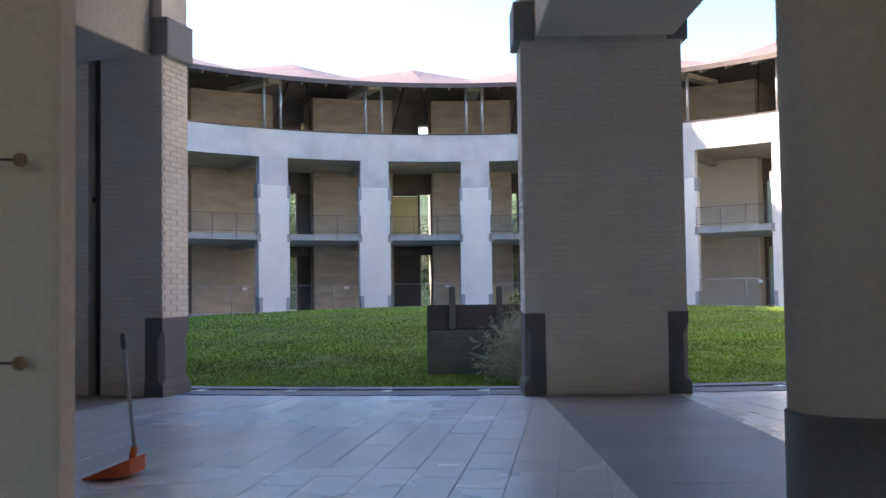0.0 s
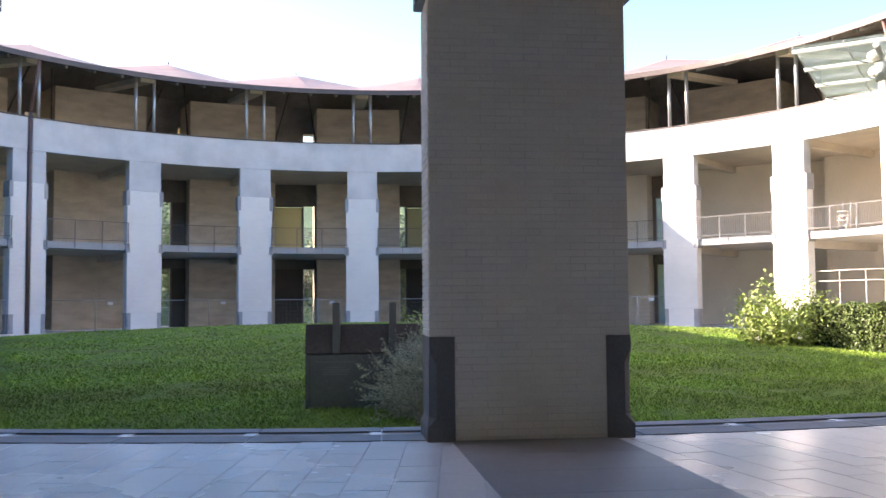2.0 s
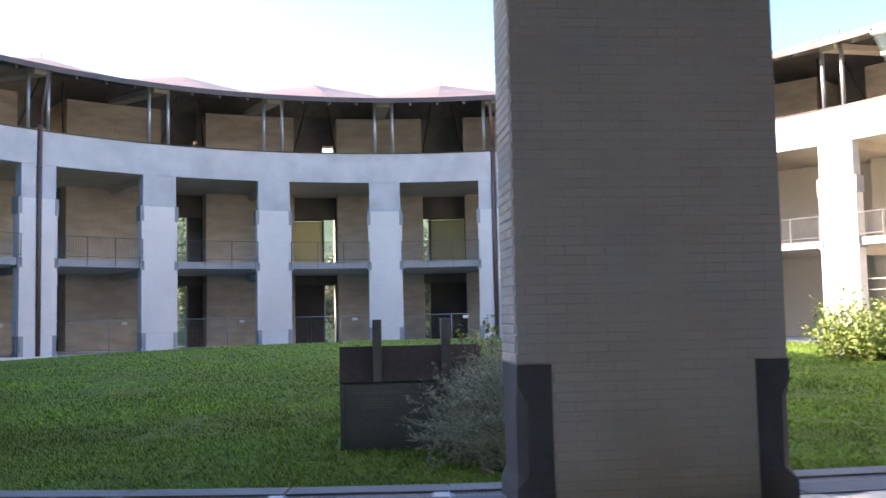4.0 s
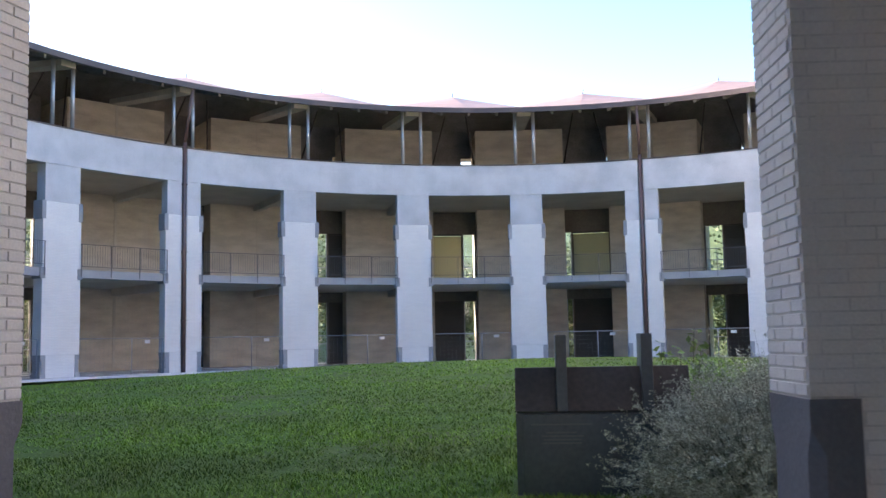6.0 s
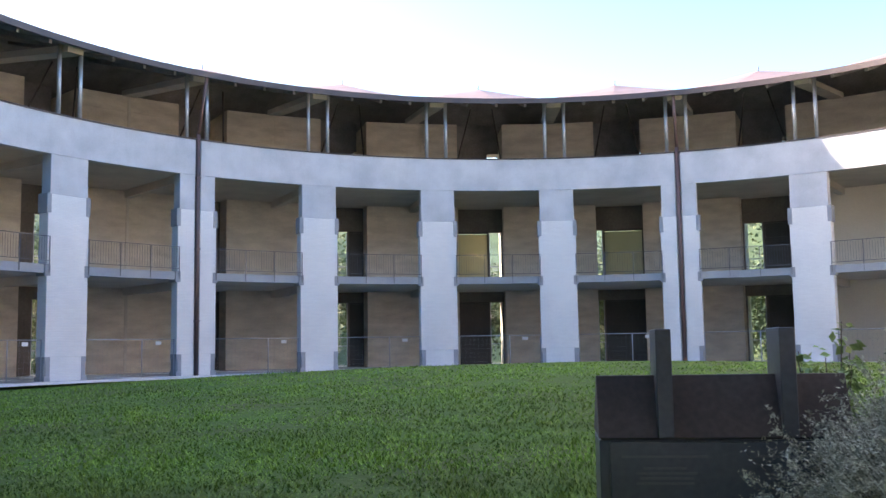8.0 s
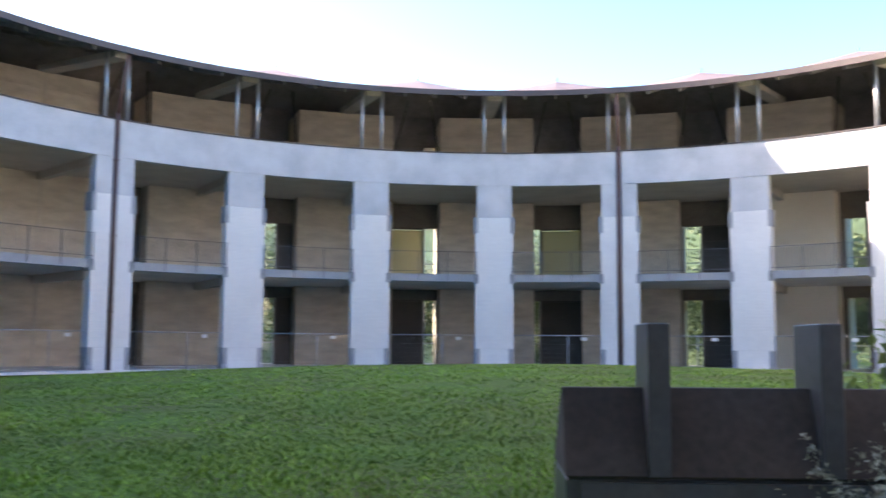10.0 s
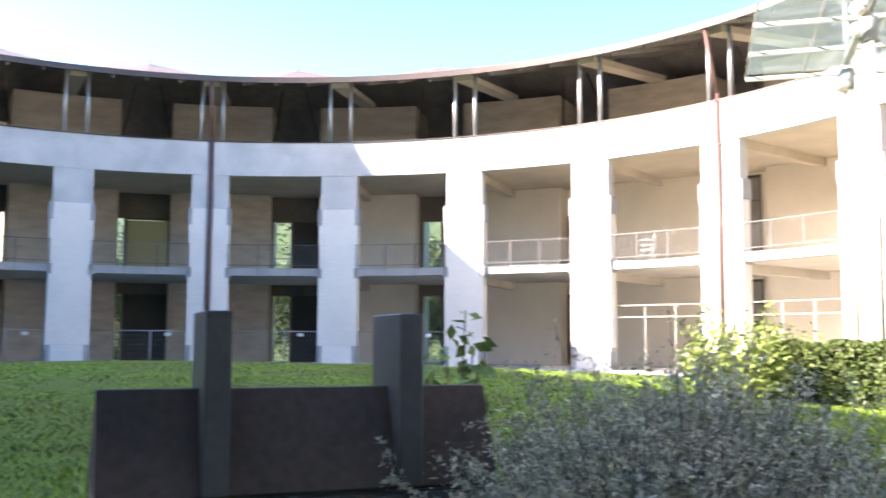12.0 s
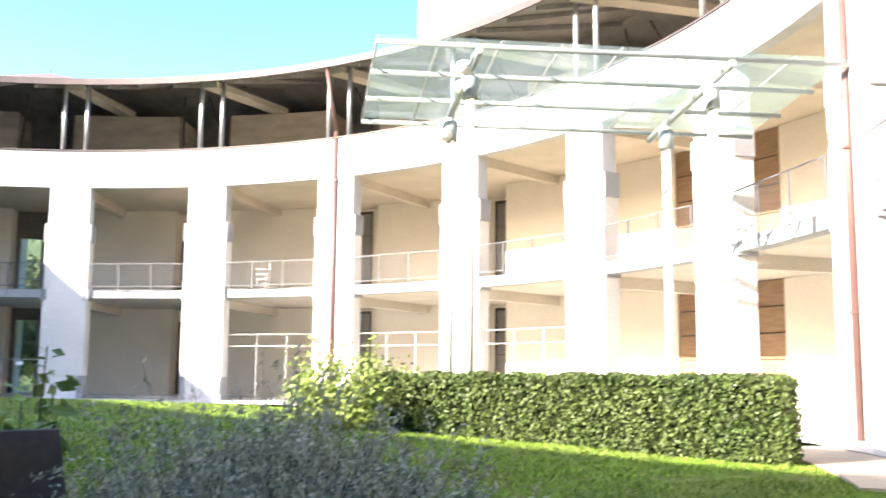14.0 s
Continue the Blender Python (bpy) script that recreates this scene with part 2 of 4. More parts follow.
def add_arc(bm, a0, a1, r0, r1, z0, z1, n=6):
    """A curved block between two angles, two radii and two heights."""
    rows = []
    for i in range(n + 1):
        a = a0 + (a1 - a0) * i / n
        rows.append([bm.verts.new(polar(r, a, z)) for r, z in ((r0, z0), (r1, z0), (r1, z1), (r0, z1))])
    for p, q in zip(rows, rows[1:]):
        for i in range(4):
            j = (i + 1) % 4
            bm.faces.new((p[i], q[i], q[j], p[j]))
    bm.faces.new(rows[0])
    bm.faces.new(rows[-1][::-1])
    bmesh.ops.recalc_face_normals(bm, faces=bm.faces)
    return bm


def arc(a0, a1, r0, r1, z0, z1, n=6):
    return add_arc(bmesh.new(), a0, a1, r0, r1, z0, z1, n)


def ring_pose(r, deg, z=0.0):
    """x along the tangent (clockwise seen from above is -x), y outwards, z up."""
    return Matrix.Translation(polar(r, deg, z)) @ Matrix.Rotation(radians(deg - 90), 4, "Z")


# ---- plan ----
R = 21.68                       # inner faces of the pillars
STEP = 15.0
FLOOR_Z = -0.22
SLAB0, SLAB1 = 3.72, 4.05       # first-floor slab
BAND0, BAND1 = 8.15, 9.64       # parapet band under the open top floor
EAVE = 12.15
PILLAR_D = 0.55
WALL_R = 28.8                   # inner face of the room blocks
OUT_R = 33.0                    # outer face of the ring


def angle(k):
    return 152.76 - STEP * k


PORCH = (15, 16, 17)            # pillars of the open entrance porch
ROOM_KS = [k for k in range(24) if k not in PORCH]

# ---- ground ----
def ground_height(x, y):
    r = math.hypot(x, y)
    return -0.42 + 0.80 * max(0.0, 1 - (r / 21.2) ** 2) ** 1.4 + 0.03 * noise.noise((x * 0.35, y * 0.35, 0)) * (1 - min(1, r / 21))


def lawn():
    bm = bmesh.new()
    rings = [[bm.verts.new((0, 0, ground_height(0, 0)))]]
    radii = [0.7 * i for i in range(1, 30)] + [21.1]
    n = 120
    for r in radii:
        rings.append([bm.verts.new((*polar(r, 360 * i / n).xy, ground_height(*polar(r, 360 * i / n).xy))) for i in range(n)])
    for i in range(n):
        bm.faces.new((rings[0][0], rings[1][i], rings[1][(i + 1) % n]))
    for p, q in zip(rings[1:], rings[2:]):
        for i in range(n):
            j = (i + 1) % n
            bm.faces.new((p[i], q[i], q[j], p[j]))
    for f in bm.faces:
        f.smooth = True
    return part("lawn", bm, EARTH, label="round mounded green lawn of the courtyard", category="lawn", kind="structure")


lawn()
bm = bmesh.new()
rs = (21.0, 24, 34, 60, 200, 900, 3000)
vs = [[bm.verts.new(polar(r, i * 5, -0.45 - (0.2 if r > 38 else 0))) for i in range(72)] for r in rs]
for p, q in zip(vs, vs[1:]):
    for i in range(72):
        bm.faces.new((p[i], q[i], q[(i + 1) % 72], p[(i + 1) % 72]))
part("ground", bm, EARTH, label="grassy ground round the building to the horizon", category="ground", kind="structure")

# gallery floor of the ring, and the porch floor
bm = arc(-64, 242, 21.15, OUT_R, FLOOR_Z - 0.1, FLOOR_Z, 100)
part("floor_gallery", bm, FLOOR, label="pale stone floor of the round gallery", category="floor", kind="structure")


# ---- pillars ----
def base_block(s, w0, w1, d0, d1, z0, z1):
    """Corner block on the side s of a pillar: square head and foot, chamfered between them."""
    bm = bmesh.new()
    prof = ((z0, 0.001, 0.02), (z0 + 0.12, 0.001, 0.02), (z0 + 0.20, 0.06, 0.0), (z1 - 0.24, 0.06, 0.0), (z1 - 0.12, 0.001, 0.0), (z1, 0.001, 0.0))
    rows = []
    for z, c, o in prof:
        x, y0, y1 = w1 + o, d0 - o, d1 + o
        rows.append([bm.verts.new((s * u, v, z)) for u, v in ((w0, y0), (x - c, y0), (x, y0 + c), (x, y1 - c), (x - c, y1), (w0, y1))])
    for p, q in zip(rows, rows[1:]):
        for i in range(6):
            j = (i + 1) % 6
            bm.faces.new((p[i], p[j], q[j], q[i]))
    bm.faces.new(rows[0][::-1])
    bm.faces.new(rows[-1])
    bmesh.ops.recalc_face_normals(bm, faces=bm.faces)
    return bm


def pillar(name, slot, near):
    """White brick pillar with concrete corner blocks and a plain concrete head."""
    top = empty(name, "white brick pillar with grey concrete corner blocks" + (" and a central slot for a downpipe" if slot else ""), "pillar", "pillars of the ring")
    gap = 0.08 if near else 0.13
    halves = ((-0.87, -gap), (gap, 0.87)) if slot else ((-0.87, 0.87),)
    heads = ((-0.80, -gap), (gap, 0.80)) if slot else ((-0.80, 0.80),)
    for a, b in halves:
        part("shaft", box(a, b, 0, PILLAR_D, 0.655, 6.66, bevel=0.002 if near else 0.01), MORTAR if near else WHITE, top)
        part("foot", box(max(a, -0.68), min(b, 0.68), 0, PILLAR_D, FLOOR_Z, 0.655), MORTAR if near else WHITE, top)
    for a, b in heads:
        part("head", box(a, b, 0.004, PILLAR_D - 0.004, 6.66, BAND0 + 0.9, bevel=0.01), CONCRETE, top, "grey concrete head")
    for s in (-1, 1):
        # near blocks: same concrete darkened, porch shade put into the colour
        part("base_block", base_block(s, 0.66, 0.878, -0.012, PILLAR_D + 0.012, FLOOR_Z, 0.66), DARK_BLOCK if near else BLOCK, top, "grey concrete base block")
        part("middle_block", box(s * 0.72 if s > 0 else -0.95, 0.95 if s > 0 else s * 0.72, -0.012, PILLAR_D + 0.012, 3.62, 4.06, bevel=0.012), BLOCK, top, "grey concrete corner block")
        part("upper_block", box(s * 0.74 if s > 0 else -0.93, 0.93 if s > 0 else s * 0.74, -0.012, PILLAR_D + 0.012, 5.95, 6.68, bevel=0.012), BLOCK, top, "grey concrete corner block")
    if slot:
        part("slot_back", box(-gap, gap, 0.02 if near else 0.3, 0.08 if near else PILLAR_D - 0.02, FLOOR_Z, BAND1 - 0.05), CONCRETE, top)
    return top


plain = pillar("pillar", False, False)
slotted = pillar("pillar", True, False)
pillars = {}
first = {}
for k in range(24):
    if k in (16, 17):
        ob = pillar("pillar", k == 17, True)
        ob.matrix_basis = ring_pose(R - (0.15 if k == 16 else 0.0), angle(k)) @ Matrix.Translation((0.02 if k == 16 else 0.0, 0, 0))
    else:
        src = slotted if k % 4 == 1 else plain
        if src not in first:
            ob = first[src] = src
            ob.matrix_basis = ring_pose(R, angle(k))
        else:
            ob = copy_thing(src, ring_pose(R, angle(k)))
    pillars[k] = ob


# ---- downpipes in the slots ----
def downpipe(k):
    top = empty("downpipe", "dark red-brown metal rainwater downpipe in a pillar slot", "downpipe", "downpipes", at=ring_pose(R, angle(k)))
    y, r = (0.40, 0.07) if k == 17 else (-0.01, 0.09)
    part("pipe", tube((0, y, FLOOR_Z), (0, y, 9.9), r), PIPE, top)
    part("elbow", rod(bmesh.new(), (0, y, 9.86), (0, -0.72, EAVE + 0.05), r - 0.02, 10), PIPE, top)
    for z in (2.0, 5.0, 8.0):
        part("clip", box(-r - 0.008, r + 0.008, y - r - 0.01, y + r + 0.01, z, z + 0.05), PIPE, top)


for k in (1, 5, 9, 13, 17, 21):
    downpipe(k)

# ---- parapet band, slabs, ceilings ----
for k in range(24):
    a = angle(k)
    cut0, cut1 = (0.33 if k % 4 == 1 else 0.0), (0.33 if (k + 1) % 4 == 1 else 0.0)
    part("parapet", arc(a - 15 + cut1, a - cut0, R - 0.02, R + 0.32, BAND0, BAND1, 6), CONCRETE, label="smooth grey concrete parapet band", category="parapet", kind="structure")
    part("coping", arc(a - 15, a, R - 0.07, R + 0.36, BAND1, BAND1 + 0.05, 6), FASCIA, label="thin dark metal coping on the parapet", category="coping", kind="structure")
    if k in (15, 16):
        continue
    part("balcony_slab", arc(a - 15 + 2.2, a - 2.2, R + 0.08, R + 0.5, SLAB0, SLAB1, 5), SLAB_EDGE, label="grey concrete balcony edge", category="slab", kind="structure")
part("upper_floor", arc(-64, 242, R + 0.5, OUT_R, SLAB0 + 0.05, SLAB1, 84), SOFFIT, label="concrete first-floor slab", category="slab", kind="structure")
part("ceiling", arc(-64.5, 242.5, R + 0.34, OUT_R, BAND0 + 0.25, BAND1 - 0.5, 96), SOFFIT, label="concrete ceiling of the gallery", category="ceiling", kind="structure")


# ---- radial beams under the gallery ceilings ----
for k in range(24):
    if k in PORCH:
        continue
    m = ring_pose(R, angle(k))
    for z in (SLAB0 + 0.06, BAND0 + 0.26):
        part("ceiling_beam", box(-0.16, 0.16, 0.56, (27.15 if k > 9 else WALL_R) - R - 0.02, z - 0.36, z, m), SOFFIT, label="pale concrete beam under the gallery ceiling", category="beam", kind="structure")

# ---- room blocks behind the gallery ----
HALF = 5.0                      # half width of a block, degrees


NEAR_R = 27.15                  # wall face of the lobby section, which stands further in


def room_block(k, light):
    a = angle(k)
    wr = NEAR_R if k > 12 else WALL_R
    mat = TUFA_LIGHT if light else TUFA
    top = empty("room_block", "cream plastered room block behind the gallery, sun-side brightness in its colour" if light else "brown block masonry room behind the gallery", "wall", kind="structure")
    storeys = [(BAND1 - 0.5, 13.0, TUFA)]
    if k not in (10, 11, 12):
        storeys += [(FLOOR_Z, SLAB0 + 0.04, mat), (SLAB1, BAND0 + 0.24, mat)]
    for z0, z1, m in storeys:
        rr = WALL_R if m is TUFA else wr
        part("core", arc(a - HALF + 0.03, a + HALF - 0.03, rr + 0.02, OUT_R - 0.5, z0, z1, 5), m, top)
        n = 5
        h = (z1 - z0) / n
        for i in range(n):
            if light and m is mat:
                continue
            lo, hi = z0 + i * h + (0.012 if i else 0), z0 + (i + 1) * h
            part("course", arc(a - HALF, a - 0.02, rr + random.uniform(-0.006, 0.006), rr + 0.3, lo, hi, 3), m, top)
            part("course", arc(a + 0.02, a + HALF, rr + random.uniform(-0.006, 0.006), rr + 0.3, lo, hi, 3), m, top)
        if light and m is mat:
            part("facing", arc(a - HALF, a + HALF, rr, rr + 0.3, z0, z1, 5), m, top)


# lobby section: one long cream wall broken by two tall panelled doors
def lobby_storey(z0, z1):
    wall = empty("lobby_wall", "long cream plastered wall behind the gallery, sun-side brightness in its colour", "wall", kind="structure")
    for a0, a1 in ((-8.7, 7.76), (-15.4, -11.2), (-37.0, -18.0)):
        part("facing", arc(a0, a1, NEAR_R, OUT_R - 0.5, z0, z1, 10), TUFA_LIGHT, wall)
    for a0, a1 in ((-11.2, -8.7), (-18.0, -15.4)):
        top = empty("panel_door", "tall brown wooden door of stacked panels", "door", "gallery doors")
        n = 5
        h = (z1 - z0) / n
        for i in range(n):
            part("panel", arc(a0 + 0.05, a1 - 0.05, NEAR_R + 0.05, NEAR_R + 0.1, z0 + i * h + 0.02, z0 + (i + 1) * h - 0.02, 2), WOOD, top)
        part("backing", arc(a0 + 0.01, a1 - 0.01, NEAR_R + 0.104, NEAR_R + 0.16, z0, z1, 2), DOOR, top)


lobby_storey(FLOOR_Z, SLAB0 + 0.04)
lobby_storey(SLAB1, BAND0 + 0.24)


# where door (d) and window (w) stand in the recess that follows a pillar, as shares of its width
LAYOUT = {0: (0.62, 1.0, 0.45, 0.6), 1: (0.5, 1.0, 0.05, 0.45), 2: (0.70, 1.0, 0.38, 0.66), 3: (0.03, 0.69, 0.71, 0.98), 4: (0.16, 0.98, 0.0, 0.13),
          5: (0.42, 1.0, 0.03, 0.39), 6: (0.5, 1.0, 0.08, 0.45), 7: (0.0, 0.5, 0, 0), 8: (0.38, 0.7, 0, 0), 9: (0.1, 1.0, 0, 0), 23: (0.75, 1.0, 0.38, 0.5)}


def gap_unit(k):
    """Recess between two room blocks: a lintel, a dark door and a tall window on each floor."""
    lo = angle(k) - HALF
    g = STEP - 2 * HALF
    r = WALL_R + 1.1
    f0, f1, w0, w1 = LAYOUT.get(k, (0.1, 0.9, 0, 0))
    tall = k in (8, 9)
    for z0, z1 in ((FLOOR_Z, 3.66 if tall else 3.2), (SLAB1, 8.3 if tall else 7.1)):
        leaf = GREY_DOOR if tall else FROSTED if (z0 > 1 and k in (3, 4)) else (WOOD if 7 <= k <= 14 or (k == 6 and z0 < 1) else DOOR)
        # bays up to 6 get the shade-darkened wall colour, later ones the pale one
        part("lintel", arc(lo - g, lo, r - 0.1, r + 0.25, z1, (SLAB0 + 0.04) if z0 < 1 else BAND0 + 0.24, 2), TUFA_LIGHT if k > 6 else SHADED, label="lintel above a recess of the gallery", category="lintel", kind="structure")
        top = empty("door", "frosted yellowish glazed door" if leaf is FROSTED else ("brown panelled wooden door" if leaf is WOOD else ("tall plain grey door" if tall else "dark wooden door in a recess")), "door", "gallery doors")
        d0, d1 = lo - g * f1, lo - g * f0
        for i in range(1 if leaf is FROSTED else 4):
            h = (z1 - z0 - 0.1) / (1 if leaf is FROSTED else 4)
            part("panel", arc(d0 + 0.1, d1 - 0.1, r, r + 0.06, z0 + 0.02 + i * h, z0 + i * h + h - 0.015, 1), leaf, top)
        for p, q in ((d0, d0 + 0.1), (d1 - 0.1, d1)):
            part("jamb", arc(p, q, r - 0.06, r + 0.12, z0, z1, 1), DOOR, top)
        part("head", arc(d0 + 0.1, d1 - 0.1, r - 0.06, r + 0.12, z1 - 0.07, z1, 1), DOOR, top)
        if leaf is not FROSTED:
            part("backing", arc(d0 + 0.1, d1 - 0.1, r + 0.07, r + 0.1, z0, z1 - 0.07, 1), DOOR, top)
        spans = sorted([(f0, f1)] + ([(w0, w1)] if w1 else []))
        edges = [0.0] + [v for s in spans for v in s] + [1.0]
        for p, q in zip(edges[::2], edges[1::2]):
            if q - p > 0.015:
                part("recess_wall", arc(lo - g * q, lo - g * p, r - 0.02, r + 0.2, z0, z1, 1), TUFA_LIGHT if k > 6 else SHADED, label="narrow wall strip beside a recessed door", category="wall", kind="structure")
        if w1:
            v0, v1 = lo - g * w1, lo - g * w0
            win = empty("window", "tall narrow window onto the greenery outside", "window", "gallery windows")
            part("pane", arc(v0 + 0.06, v1 - 0.06, r + 0.02, r + 0.03, z0 + 0.06, z1 - 0.06, 1), GLASS, win).visible_shadow = False
            for p, q in ((v0, v0 + 0.06), (v1 - 0.06, v1)):
                part("frame", arc(p, q, r - 0.03, r + 0.08, z0, z1, 1), STEEL, win)
            part("transom", arc(v0 + 0.06, v1 - 0.06, r - 0.02, r + 0.07, z0 + 1.1, z0 + 1.14, 1), STEEL, win)


for k in ROOM_KS:
    # blocks 6 to 14 face the sun and take the brightened wall colour
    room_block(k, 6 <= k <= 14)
for k in (1, 5, 21):
    for z0, z1 in ((FLOOR_Z, SLAB0 + 0.03), (SLAB1, BAND0 + 0.23), (BAND1 - 0.49, 12.95)):
        part("joint_strip", box(-0.07, 0.07, -0.035, -0.008, z0, z1, ring_pose(WALL_R, angle(k)), 0.005), SOFFIT, label="pale cover strip over a wall joint", category="trim", kind="structure")
for k in range(24):
    if k not in (14, 15, 16, 17):
        if k not in (10, 11, 12):
            gap_unit(k)
        a = angle(k) - STEP / 2
        part("loft_boarding", arc(a - 2.5, a + 2.5, 31.6, 31.8, 11.9, 14.2, 2), UNDER, label="dark boarding at the back of the loft", category="wall", kind="structure")
        part("loft_boarding", arc(a - (1.3 if k % 2 else 2.2), a + 2.5, 31.6, 31.8, BAND1 - 0.5, 11.9, 2), UNDER, label="dark boarding at the back of the loft", category="wall", kind="structure")

# ---- roof ----
def roof_height(r, u):
    """u: 0 at a pillar, 1 in the middle of a bay."""
    if r <= 29:
        f = (r - 20.9) / 8.1
        return EAVE + 0.25 + f * (2.05 + 0.6 * u)
    f = (r - 29) / 5.5
    return EAVE + 2.3 + 0.6 * u * (1 - f) - 2.0 * f


def roof_bay(k):
    a = angle(k)
    top = empty("roof", "low copper-red tent roof over one bay", "roof", kind="structure")
    rs = (20.9, 24.0, 29.0, 31.5, 34.5)
    bm, bu = bmesh.new(), bmesh.new()
    grids = []
    for b, off in ((bm, 0.0), (bu, -0.2)):
        g = [[b.verts.new(polar(r, a - 15 * i / 8, roof_height(r, 1 - abs(i - 4) / 4) + off)) for r in rs] for i in range(9)]
        for p, q in zip(g, g[1:]):
            for i in range(len(rs) - 1):
                b.faces.new((p[i], q[i], q[i + 1], p[i + 1]) if off else (p[i], p[i + 1], q[i + 1], q[i]))
    part("covering", bm, ROOF, top)
    part("soffit", bu, UNDER, top, "dark boarded roof underside")
    part("fascia", arc(a - 15, a, 20.82, 20.9, EAVE + 0.02, EAVE + 0.27, 8), FASCIA, top, "dark brown metal gutter edge")
    p = polar(29, a - 7.5, roof_height(29, 1))
    part("finial", tube(p - Vector((0, 0, 0.05)), p + Vector((0, 0, 0.22)), 0.03, 6), FASCIA, top)
    for da in (0.0, -3.75, -7.5, -11.25):
        main = da == 0
        u = 1 - abs(-da - 7.5) / 7.5
        r0, r1 = (21.5, 28.9) if main else (21.1, 29.0)
        z0, z1 = (EAVE + 0.22, 13.25) if main else (roof_height(r0, u) - 0.22, roof_height(r1, u) - 0.22)
        w, h = (0.34, 0.26) if main else (0.06, 0.16)
        b2 = bmesh.new()
        m0, m1 = ring_pose(r0, a + da), ring_pose(r1, a + da)
        vs = [b2.verts.new(m @ Vector((x, 0, z))) for m, zz in ((m0, z0), (m1, z1)) for x, z in ((-w, zz - h), (w, zz - h), (w, zz), (-w, zz))]
        for q in ((0, 1, 2, 3), (7, 6, 5, 4), (0, 4, 5, 1), (1, 5, 6, 2), (2, 6, 7, 3), (3, 7, 4, 0)):
            b2.faces.new([vs[i] for i in q])
        bmesh.ops.recalc_face_normals(b2, faces=b2.faces)
        part("beam" if main else "rafter", b2, SOFFIT if main else UNDER, top, "pale concrete roof beam" if main else "")
    for s in (-1, 1):
        p, q = polar(29.2, a - 7.5 + s * 2.4, 11.0), polar(27.6, a - 7.5 + s * 1.2, 13.6)
        part("strut", tube(p, q, 0.045, 6), FASCIA, top, "dark diagonal steel strut")


for k in range(24):
    if k not in (15, 16):
        roof_bay(k)


# ---- steel posts of the top floor ----
def steel_post():
    top = empty("steel_post", "slender galvanised steel post carrying the roof", "post", "roof posts")
    part("shaft", tube((0, 0, BAND1 + 0.05), (0, 0, EAVE + 0.25), 0.085), STEEL, top)
    part("base_plate", box(-0.11, 0.11, -0.11, 0.11, BAND1 + 0.05, BAND1 + 0.07), STEEL, top)
    part("cap_plate", box(-0.1, 0.1, -0.1, 0.1, EAVE + 0.2, EAVE + 0.22), STEEL, top)
    return top


post = steel_post()
done = False
for k in range(24):
    if k == 16:
        continue
    for s in (-1, 1):
        m = ring_pose(R + 0.15, angle(k)) @ Matrix.Translation((s * 0.46, 0, 0))
        if not done:
            post.matrix_basis, done = m, True
        else:
            copy_thing(post, m)


# ---- balcony railings and ground fences ----
CHORD = 2 * (R + 0.3) * math.sin(radians(7.5))


def railing():
    top = empty("balcony_railing", "grey steel balcony railing with thin upright bars", "railing", "balcony railings")
    w = CHORD / 2 - 0.85
    part("top_rail", box(-w, w, -0.3, -0.27, SLAB1 + 1.0, SLAB1 + 1.025), RAIL, top)
    part("bottom_rail", box(-w, w, -0.295, -0.275, SLAB1 + 0.1, SLAB1 + 0.125), RAIL, top)
    for i in range(4):
        x = -w + 0.03 + i * (2 * w - 0.06) / 3
        part("post", box(x - 0.015, x + 0.015, -0.3, -0.27, SLAB0 + 0.02, SLAB1 + 1.0), RAIL, top)
    bm = bmesh.new()
    n = int(2 * w / 0.11)
    for i in range(n):
        x = -w + (i + 0.5) * 2 * w / n
        add_box(bm, x - 0.004, x + 0.004, -0.289, -0.281, SLAB1 + 0.125, SLAB1 + 1.0)
    part("infill", bm, RAIL, top, "thin upright bars", kind="stuff")
    return top


def fence():
    top = empty("site_fence", "low grey wire mesh fence with a small white sign", "fence", "ground-floor fences")
    w = CHORD / 2 - 0.88
    part("top_rail", tube((-w, 0, 1.28), (w, 0, 1.28), 0.02, 8), STEEL, top)
    for x in (-w + 0.03, 0.25 * w, w - 0.03):
        part("post", tube((x, 0, FLOOR_Z), (x, 0, 1.28), 0.025, 8), STEEL, top)
    bm = bmesh.new()
    for i in range(int(2 * w / 0.2)):
        x = -w + i * 0.2
        add_box(bm, x - 0.0015, x + 0.0015, -0.0015, 0.0015, FLOOR_Z + 0.05, 1.27)
    for i in range(7):
        z = FLOOR_Z + 0.1 + i * 0.2
        add_box(bm, -w, w, -0.0015, 0.0015, z - 0.0015, z + 0.0015)
    part("wire_mesh", bm, STEEL, top, kind="stuff")
    part("sign", box(0.55 * w, 0.55 * w + 0.26, -0.03, -0.012, 1.06, 1.2), SIGN, top, "small white sign")
    return top


def mid_pose(k, r):
    return ring_pose(r * math.cos(radians(7.5)), angle(k) - 7.5)


rail, mesh_fence = railing(), fence()
rail.matrix_basis = mid_pose(0, R + 0.3)
mesh_fence.matrix_basis = mid_pose(0, R + 0.3)
for k in range(1, 24):
    if k in (15, 16):
        continue
    copy_thing(rail, mid_pose(k, R + 0.3))
    if k < 7 or k > 19:
        copy_thing(mesh_fence, mid_pose(k, R + 0.3))


def two_rail_barrier(m):
    top = empty("rail_barrier", "white painted two-rail barrier between the pillars", "barrier", "white barriers", at=m)
    w = CHORD / 2 - 0.88
    for z in (1.85, 2.3):
        part("rail", tube((-w, 0, z), (w, 0, z), 0.011, 8), SIGN, top)
    for i in range(4):
        x = -w + 0.04 + i * (2 * w - 0.08) / 3
        part("post", tube((x, 0, FLOOR_Z), (x, 0, 2.3), 0.011, 8), SIGN, top)


